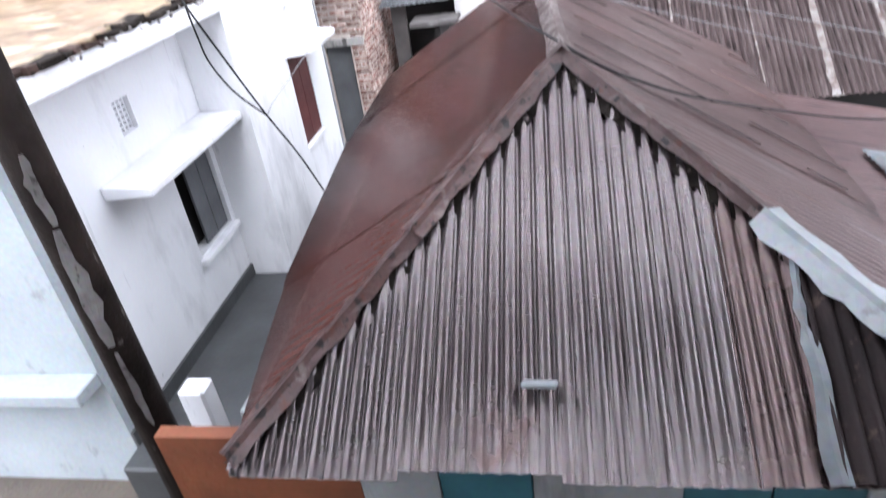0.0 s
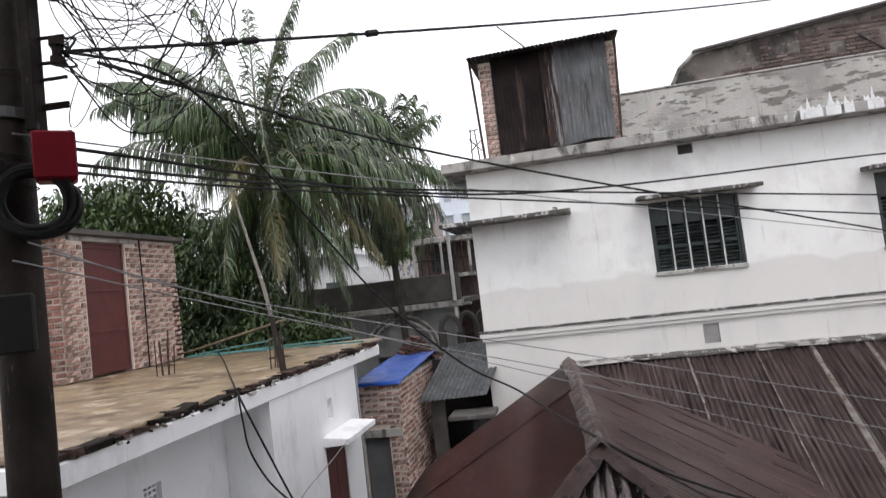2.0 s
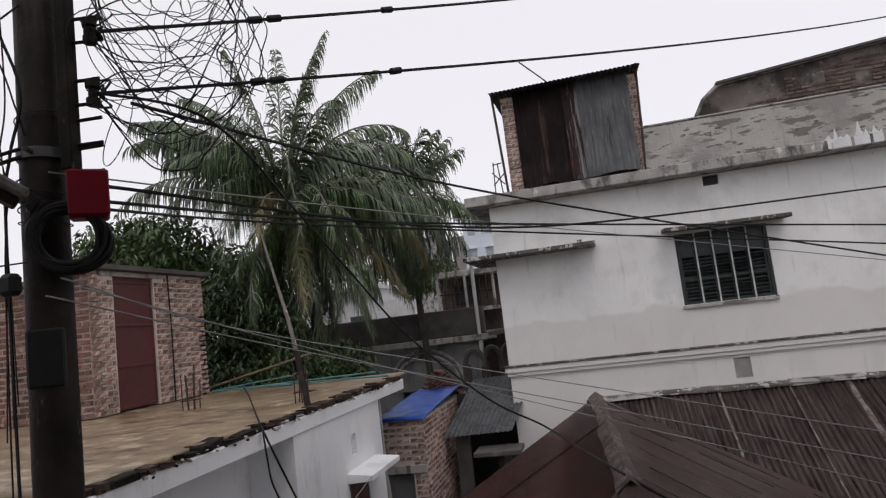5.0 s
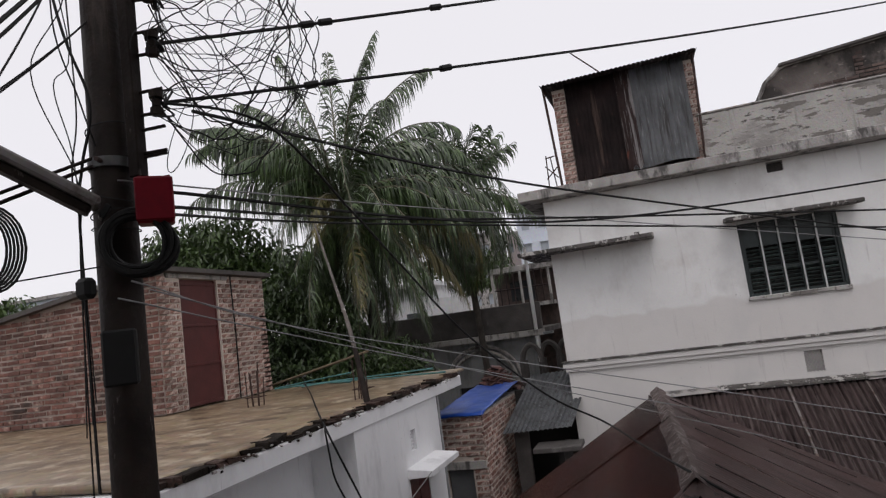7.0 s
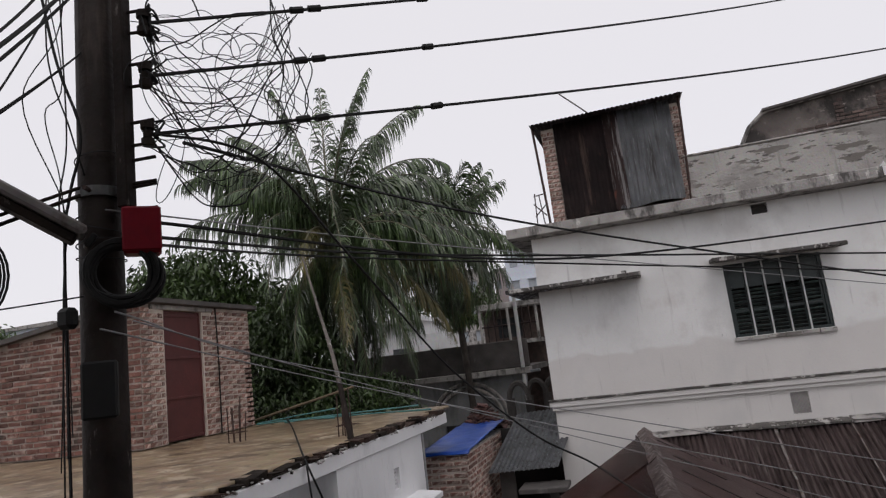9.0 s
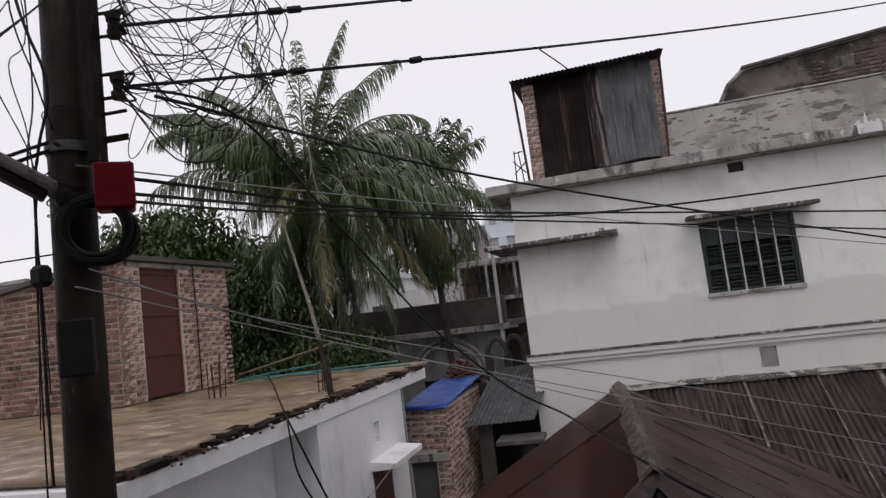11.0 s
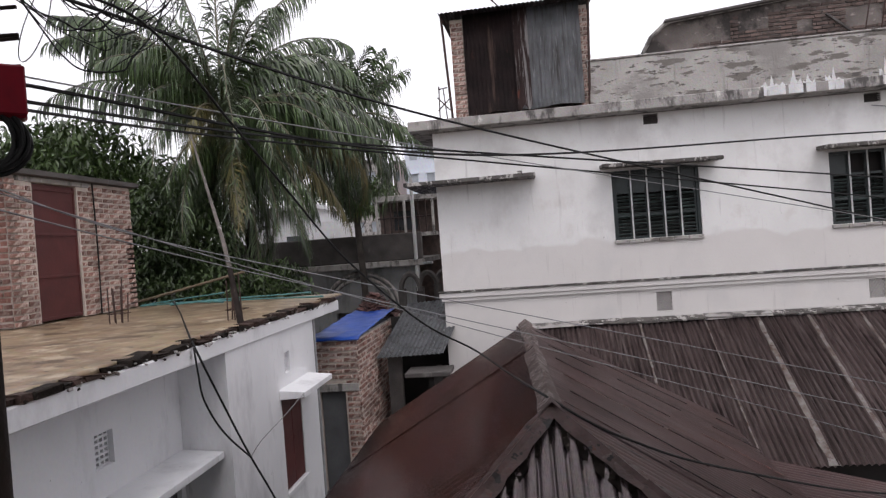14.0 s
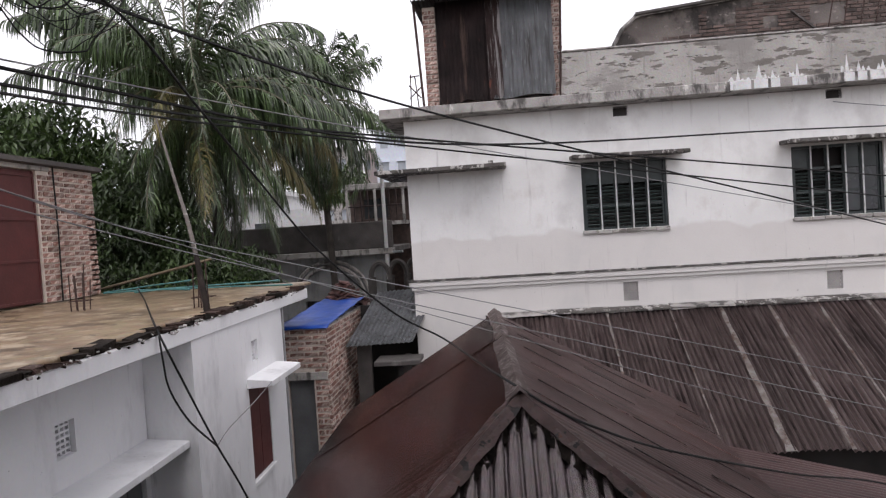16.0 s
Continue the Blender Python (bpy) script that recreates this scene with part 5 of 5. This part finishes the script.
for a, m, b, r, mt in (
        ((-2.31, 2.62, 4.60), (-1.37, 5.33, 4.69), (3.67, 8.22, 4.27), 0.010, M_BLACK),
        ((-2.10, 2.72, 5.08), (-0.68, 5.46, 4.86), (3.61, 8.24, 3.87), 0.010, M_BLACK),
        ((-2.31, 2.62, 4.68), (-0.42, 5.48, 4.53), (3.73, 8.19, 4.74), 0.010, M_BLACK),
        ((-2.36, 2.58, 4.57), (-1.83, 5.19, 4.71), (3.64, 8.23, 4.05), 0.009, M_BLACK),
        ((-2.40, 2.50, 4.73), (-1.36, 5.33, 4.76), (3.61, 8.24, 3.84), 0.005, M_GREYCABLE),
        ((-2.36, 2.50, 4.22), (-2.41, 4.94, 3.82), (3.35, 8.35, 1.92), 0.0048, M_GREYCABLE),
        ((-2.39, 2.44, 4.14), (-1.93, 5.15, 3.56), (3.31, 8.37, 1.60), 0.0048, M_GREYCABLE),
        ((-2.30, 2.55, 4.17), (-1.67, 5.24, 3.47), (3.27, 8.39, 1.31), 0.0042, M_GREYCABLE)):
    if b[2] < 2:
        b = tuple(beyond((0, 0, 3.8), b, 0.82))
    pts = curve3([a, m, b, beyond(m, b, 2.1)], 12)
    solo("cable", rod(pts, r, 5), mt, SV if mt is M_BLACK else GV, "cable", group="overhead cables")
solo("cable", rod(curve3([(-2.2, 2.62, 5.12), (-1.78, 2.9, 4.98), (-1.69, 3.62, 4.60), (-1.64, 4.3, 4.25), (-1.37, 4.71, 3.73), (-0.89, 4.98, 3.20), (-0.50, 5.05, 2.95), (-0.19, 4.45, 2.86), (0.02, 3.84, 2.86), (0.255, 3.68, 2.74), (0.51, 3.84, 2.57), (0.98, 4.20, 2.30), (2.01, 4.86, 1.86), (2.8, 5.10, 1.66), (3.6, 5.2, 1.30)], 10), 0.0075, 6), M_BLACK, "black twisted cable lying over the roof ridge", "cable", group="overhead cables")
HW = "house wires"
solo("cable", rod(curve3([(-6.22, 10.5, 3.14), (-4.6, 7.9, 3.16), (-3.10, 5.5, 3.06), (-2.95, 5.78, 2.32), (-2.85, 5.97, 1.85), (-2.70, 6.22, 1.24), (-2.5, 6.5, 0.3)], 8), 0.010, 6), M_BLACK, "black wire running over the slab edge down the wall", "cable", group=HW)
solo("cable", rod(curve3([(-3.08, 5.48, 3.02), (-3.02, 5.41, 2.80), (-2.98, 5.41, 2.55), (-2.92, 5.60, 2.21), (-2.85, 5.97, 1.85)], 8), 0.009, 6), M_BLACK, "black wire loop hanging from the slab edge", "cable", group=HW)
solo("cable", rod(curve3([(-2.81, 7.42, 2.13), (-2.84, 6.9, 2.02), (-2.87, 6.3, 1.92), (-2.85, 5.97, 1.85)], 8), 0.005, 5), M_GREYCABLE, "thin grey wire along the white wall", "cable", group=HW)


# ---- palms and trees ----
def frond(parent, base, az, up, length, droop, seed, material, leaf=0.62):
    """A palm frond: a bending rib with long leaflets on both sides that sweep forward and hang."""
    r = random.Random(seed)
    out = Vector((math.cos(az), math.sin(az), 0))
    n = 24
    pts, p, ang = [], Vector(base), up
    for i in range(n + 1):
        pts.append(p.copy())
        p = p + (out * math.cos(ang) + Vector((0, 0, math.sin(ang)))) * (length / n)
        ang -= droop / n * (0.5 + 1.2 * i / n)
    rib = part("frond", rod(pts, 0.042, 5, 0.007), M_RIB, parent)
    young = 0.7 if up > 1.3 or length < 2.25 else 1.0
    verts, faces = [], []
    side0 = out.cross(Vector((0, 0, 1)))
    twist, lax, ph = r.uniform(-0.3, 0.3), r.uniform(1.0, 2.1) * (0.6 if young < 1 else 1.0), r.uniform(0, 6)
    count = int(length / 0.038)
    for i in range(int(count * 0.12), count + 1):
        f = i / count
        k = min(n - 1, int(f * n))
        q = pts[k].lerp(pts[k + 1], f * n - k)
        d = (pts[k + 1] - pts[k]).normalized()
        ln = leaf * (0.30 + 0.95 * math.sin(math.pi * min(1, f * 0.78 + 0.16))) * r.uniform(0.75, 1.15)
        tuft = 0.20 * math.sin(f * 27 + ph) + 0.16 * math.sin(f * 61 + 2 * ph)
        for sgn in (-1, 1):
            if r.random() < 0.05 + 0.25 * max(0, tuft):
                continue
            o2 = (side0 * sgn * r.uniform(0.5, 0.95) * young * (1 - 0.6 * f) + d * r.uniform(0.6, 1.0) + Vector((0, 0, r.uniform(-0.1, 0.3) + sgn * twist + tuft * 0.5))).normalized()
            hangs = max(0.35, lax * r.uniform(0.75, 1.3) - tuft)
            w = d * r.uniform(0.014, 0.023)
            q2, v0 = q.copy(), len(verts)
            verts += [tuple(q2 - w * 0.5), tuple(q2 + w * 0.5)]
            for step in range(4):
                g = (step + 0.7) / 4
                q2 = q2 + (o2 * (1 - g) + Vector((0, 0, -hangs * g * 1.15))).normalized() * ln * 0.27
                ww = w * (1.0, 0.9, 0.6, 0.08)[step]
                verts += [tuple(q2 - ww), tuple(q2 + ww)]
                k2 = v0 + step * 2
                faces.append((k2, k2 + 1, k2 + 3, k2 + 2))
    part("leaflet", (verts, faces), material, rib)["kind"] = "stuff"


def palm(base, top, fronds, thick, leaf, seed, label):
    """A coconut palm; fronds: bearing and rise in degrees, length, bend in degrees, whether it is yellowing."""
    r = random.Random(seed)
    t = thing("coconut_palm", base, label, "palm tree", group="palms")
    b, top = Vector(base), Vector(top)
    path = curve3([b, b.lerp(top, 0.5) + Vector(((b - top).x * 0.15, 0, 0)), top], 14)
    bm = rod(path, thick, 12, thick * 0.66)
    for i, v in enumerate(bm.verts):
        if (i // 12) % 2:
            c = b.lerp(top, (v.co.z - b.z) / (top.z - b.z))
            v.co += Vector((v.co.x - c.x, v.co.y - c.y, 0)).normalized() * 0.012
    part("trunk", bm, M_TRUNK, t)
    for i, (az, up, length, droop, dry) in enumerate(fronds):
        az = radians(az + r.uniform(-5, 5))
        frond(t, top + Vector((0.08 * math.cos(az), 0.08 * math.sin(az), 0.003 * up)), az, radians(up), length, radians(droop), seed * 100 + i, M_FRONDDRY if dry else M_FROND, leaf * (0.9 if up > 75 else 1.0))
    bm = bmesh.new()
    for i in range(7):
        c = top + Vector((0.26 * math.cos(i * 0.9), 0.26 * math.sin(i * 0.9), -0.2 - 0.07 * (i % 3)))
        bmesh.ops.create_icosphere(bm, subdivisions=2, radius=0.11, matrix=Matrix.Translation(c) @ Matrix.Diagonal((1, 1, 1.25, 1)))
    part("coconuts", bm, M_LEAF, t, "cluster of green coconuts")
    return t


CROWN = [(24, 84, 4.0, 24, 0), (110, 88, 3.7, 8, 0), (204, 81, 3.7, 16, 0), (30, 73, 4.0, 48, 0), (320, 76, 3.3, 50, 0), (190, 70, 3.7, 46, 0),
         (202, 60, 3.8, 58, 0), (225, 50, 3.6, 75, 0), (196, 36, 4.0, 74, 0), 
         (28, 58, 3.5, 100, 0), (22, 30, 4.0, 66, 0), (0, 20, 3.9, 76, 0), (-28, 10, 3.7, 72, 0),
         (-62, 38, 3.2, 105, 0), (-95, 24, 3.3, 90, 0), (12, -24, 3.6, 48, 1)]
r_ = random.Random(77)
for i in range(26):
    # fronds on the far side and between
    CROWN.append((137.5 * i + r_.uniform(-8, 8), r_.uniform(8, 64), r_.uniform(3.0, 3.8), r_.uniform(60, 95), 0))
for i in range(52):
    # older fronds hanging as a skirt, shed already on the side of the brick room
    az = (137.5 * i + r_.uniform(-10, 10)) % 360
    up = r_.uniform(-66, 12)
    if 150 < az < 265:
        up = min(up, -46)
    CROWN.append((az, up, r_.uniform(2.8, 3.7), r_.uniform(35, 75), int(i in (4, 8, 17, 23, 31, 40))))
palm((-5.6, 13.6, -0.6), (-6.49, 13.5, 6.90), CROWN, 0.17, 0.74, 3, "tall coconut palm with drooping green and yellowing fronds")
CROWN = []
for i in range(14):
    CROWN.append((137.5 * i + r_.uniform(-12, 12), r_.uniform(42, 88), r_.uniform(1.5, 2.1), r_.uniform(10, 38), 0))
for i in range(44):
    CROWN.append((137.5 * i + r_.uniform(-12, 12), r_.uniform(-72, 10), r_.uniform(1.9, 2.7), r_.uniform(70, 110) - (30 if i % 2 else 0), int(i == 5)))
palm((-4.3, 16.6, -0.6), (-4.62, 16.6, 7.25), CROWN, 0.10, 0.66, 9, "smaller coconut palm with dense dark fronds")


def leafy(name, base, trunk_h, blobs, leaves, seed, label, size=0.11, material=M_LEAF):
    """A broad-leaved tree: trunk, limbs to each clump, and leaves scattered thickly near the clumps' shells."""
    r = random.Random(seed)
    t = thing(name, base, label, "tree", group="broad-leaved trees")
    b = Vector(base)
    bm = rod([b, b + Vector((0.1, 0, trunk_h))], 0.14, 8, 0.09)
    for c, rad in blobs:
        tube(bm, curve3([b + Vector((0.08, 0, trunk_h * 0.8)), (b + Vector(c)) / 2 + Vector((0, 0, trunk_h * 0.35)), c], 5), 0.06, 6, 0.015)
    part("trunk", bm, M_TRUNK, t)
    verts, faces = [], []
    for c, rad in blobs:
        c = Vector(c)
        for i in range(int(leaves * rad * rad)):
            d = Vector((r.gauss(0, 1), r.gauss(0, 1), r.gauss(0, 1))).normalized()
            p = c + d * rad * (r.uniform(0.25, 1.0) ** 0.5) * (1 + 0.25 * noise.noise(d * 2.2 + c))
            q = Euler((r.uniform(-0.9, 0.9), r.uniform(0.1, 1.3), r.uniform(0, 6.28))).to_matrix()
            s = size * r.uniform(0.7, 1.4)
            k = len(verts)
            for u, v, w in ((0, 0, 0), (0.5, 0.22, 0.02), (1.2, 0, -0.12), (0.5, -0.22, 0.02)):
                verts.append(tuple(p + q @ Vector((u, v, w)) * s))
            faces.append((k, k + 1, k + 2, k + 3))
    part("crown", (verts, faces), material, t)


leafy("mango_tree", (-10.5, 14.0, -0.6), 3.0, [((-10.5, 13.4, 6.2), 1.1), ((-11.6, 13.6, 6.3), 0.9), ((-10.6, 13.6, 5.6), 1.4), ((-11.9, 14.2, 5.4), 1.2), ((-9.4, 13.2, 6.0), 1.2), ((-8.5, 13.4, 5.2), 1.2), ((-9.6, 13.2, 4.7), 1.1)], 2000, 31, "leafy green mango tree behind the brick stair room", 0.15)
leafy("shrub", (-7.4, 12.4, -0.6), 1.5, [((-7.3, 12.3, 3.1), 1.1), ((-8.0, 12.4, 4.2), 1.0), ((-6.9, 12.6, 4.1), 1.0), ((-6.2, 12.3, 3.1), 0.9), ((-5.3, 12.8, 3.0), 0.8), ((-7.2, 12.6, 5.0), 0.9)], 3200, 33, "dense dark green shrub beside the flat roof", 0.115, M_LEAFDARK)

# ---- buildings behind ----
back = thing("old_building", (-5.5, 19, -0.6), "old grey building with arched front and blackened parapet", "building")
part("wall", holed("x", -12, -3.0, -0.6, 3.27, 17.05, 17.3, [(-5.35, -3.85, -0.6, 2.1)]), M_GREYWALL, back)
part("parapet", one(-12, -2.85, 16.95, 17.15, 3.44, 4.16, bev=0.02), M_DARKCEM, back, "blackened brick parapet")
part("cornice", one(-12, -2.82, 16.75, 17.2, 3.272, 3.43, bev=0.015), M_CEMENT, back, "pale cornice band")
part("roof_slab", one(-12, -2.9, 17.2, 21.5, 3.3, 3.44), M_DARKCEM, back)
bm = bmesh.new()
for rad in (0.92, 1.06):
    tube(bm, [(-4.6 + rad * math.cos(a), 17.0, 2.1 + rad * math.sin(a)) for a in (math.pi * k / 20 for k in range(21))], 0.05, 6)
part("arch_moulding", bm, M_CEMENT, back, "moulded arch band")
part("arch_panel", one(-5.35, -3.85, 17.2, 17.25, -0.6, 2.1), M_DARKCEM, back)
for i, x in enumerate((-3.35, -2.95, -2.55, -2.15)):
    part("column", rod([(x, 16.4 + 0.45 * i, -0.6), (x, 16.4 + 0.45 * i, 2.7)], 0.11, 12), M_DARKCEM, back)
    part("arch", rod([(x + 0.22 + 0.25 * math.cos(a), 16.4 + 0.45 * i, 2.62 + 0.45 * math.sin(a)) for a in (math.pi * k / 12 for k in range(13))], 0.07, 6), M_DARKCEM, back)
part("drain_pipe", rod([(-2.99, 16.8, 2.6), (-3.0, 16.85, 5.6)], 0.05, 8), M_PALEHOUSE, back, "white plastic down pipe")
part("floodlight", one(-2.75, -2.5, 16.3, 16.5, 3.30, 3.36, bev=0.01), M_FLASH, back)
rearm = thing("balcony_house", (-3.8, 22, -0.6), "brownish two-storey house with a cluttered barred balcony", "house")
part("wall", one(-5.0, -1.6, 21.6, 25, -0.6, 5.3), M_OLDBRICK, rearm)
part("roof_slab", one(-5.1, -1.5, 21.0, 25.1, 5.3, 5.5, bev=0.02), M_CEMENT, rearm)
part("balcony", one(-5.0, -3.0, 20.9, 21.6, 4.1, 4.22), M_CEMENT, rearm)
for i in range(9):
    part("balcony_post", rod([(-4.95 + 0.235 * i, 20.95, 4.22), (-4.95 + 0.235 * i, 20.95, 5.3)], 0.025 if i % 4 else 0.05, 6), M_TINDARK if i % 4 else M_CEMENT, rearm)
part("rail", rod([(-4.95, 20.95, 4.75), (-3.05, 20.95, 4.75)], 0.025, 6), M_TINDARK, rearm)
part("window", one(-4.5, -3.7, 21.56, 21.6, 4.35, 5.0), M_GLASS, rearm)
wh = thing("white_house", (-9, 26, -0.6), "white house with flat roof seen through the palms", "house")
part("wall", one(-12.0, -7.4, 24, 28, -0.6, 4.95), M_PALEHOUSE, wh)
part("roof_slab", one(-12.2, -7.95, 23.7, 28.2, 5.5, 5.66), M_PALEHOUSE, wh)
part("wall", one(-12.0, -8.2, 24.2, 28, 4.952, 5.498), M_PALEHOUSE, wh)
part("window", one(-9.3, -8.6, 23.97, 23.998, 3.4, 4.5), M_GLASS, wh)


def block(x0, x1, y, z1, m, label, cols, rows):
    t = thing("far_apartment_block", ((x0 + x1) / 2, y + 4, -0.6), label, "building", group="distant buildings")
    part("wall", one(x0, x1, y, y + 8, -0.6, z1), m, t)
    part("roof_slab", one(x0 - 0.3, x1 + 0.3, y - 0.3, y + 8.3, z1, z1 + 0.3), M_CEMENT, t)
    for i in range(cols):
        for k in range(rows):
            a = x0 + (x1 - x0) * (i + 0.3) / cols
            b = z1 - 1.2 - 3.0 * k
            w = part("window", one(a, a + (x1 - x0) / cols * 0.45, y - 0.06, y - 0.002, b - 1.2, b), M_HAZEWIN, t)
            part("window_frame", one(a - 0.1, a + (x1 - x0) / cols * 0.45 + 0.1, y - 0.4, y - 0.002, b + 0.02, b + 0.14), m, w)


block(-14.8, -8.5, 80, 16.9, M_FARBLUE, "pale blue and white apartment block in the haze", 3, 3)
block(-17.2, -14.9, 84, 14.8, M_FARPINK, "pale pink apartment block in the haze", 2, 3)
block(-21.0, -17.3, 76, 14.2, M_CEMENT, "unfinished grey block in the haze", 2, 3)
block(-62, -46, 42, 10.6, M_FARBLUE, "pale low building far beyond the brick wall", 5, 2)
leafy("far_tree", (-17.0, 60, -0.6), 6, [((-16.5, 60, 9.0), 2.6), ((-13.5, 58, 8.6), 2.0), ((-19.5, 60, 8.4), 2.6)], 160, 41, "hazy green trees among the distant houses", 0.45)
leafy("far_tree", (-50.0, 39, -0.6), 6, [((-49, 39, 8.6), 2.4), ((-53, 39, 9.0), 2.6)], 160, 42, "hazy green trees beyond the brick wall", 0.5)

# ---- own building under the viewpoint, with an added wall and slab out of view ----
solo("terrace_floor", one(-5, 5, -7.0, 0.35, 2.05, 2.2), M_CEMENT, "concrete roof terrace under the viewpoint", "floor", kind="structure")
# unseen wall and slab, added to keep sky off the tin roof's lower edge
solo("wall_north", one(-1.9, 5, -1.0, -0.8, 2.202, 6.20), M_GREYWALL, "unseen plain wall added behind the viewpoint to block the sky", "wall", kind="structure")
solo("ceiling", one(-1.9, 5, -7.0, 2.30, 6.202, 6.35), M_GREYWALL, "unseen slab added overhead to darken reflections in the tin roof", "ceiling", kind="structure")
solo("wall_south", one(-5, 5, -7.0, 0.1, -0.6, 2.048), M_GREYWALL, "plain plastered wall below the terrace", "wall", kind="structure")

# ---- brick faces ----
brickwork(part_wall, (-6.727, 7.57, 3.1), (0, 1, 0), 2.67, 0, lambda s: 2.03, holes=((0.46, 1.38, 0, 1.97), (0.18, 1.62, 1.955, 2.1)), seed=51)
brickwork(south, (-11.5, 7.578, 3.1), (1, 0, 0), 4.785, 0, lambda s: stair_top(-11.5 + s) - 3.1, seed=52, single=False, mesh_mat=M_WETBRICK)
brickwork(hw, (-3.64, 10.229, -0.6), (1, 0, 0), 0.74, 1.0, lambda s: 2.96, holes=((-0.1, 0.50, 0, 2.24),), seed=53, step=0.092)
brickwork(hs, (-2.914, 10.2, -0.6), (0, 1, 0), 3.0, 0.6, lambda s: 2.94, seed=54, single=False)
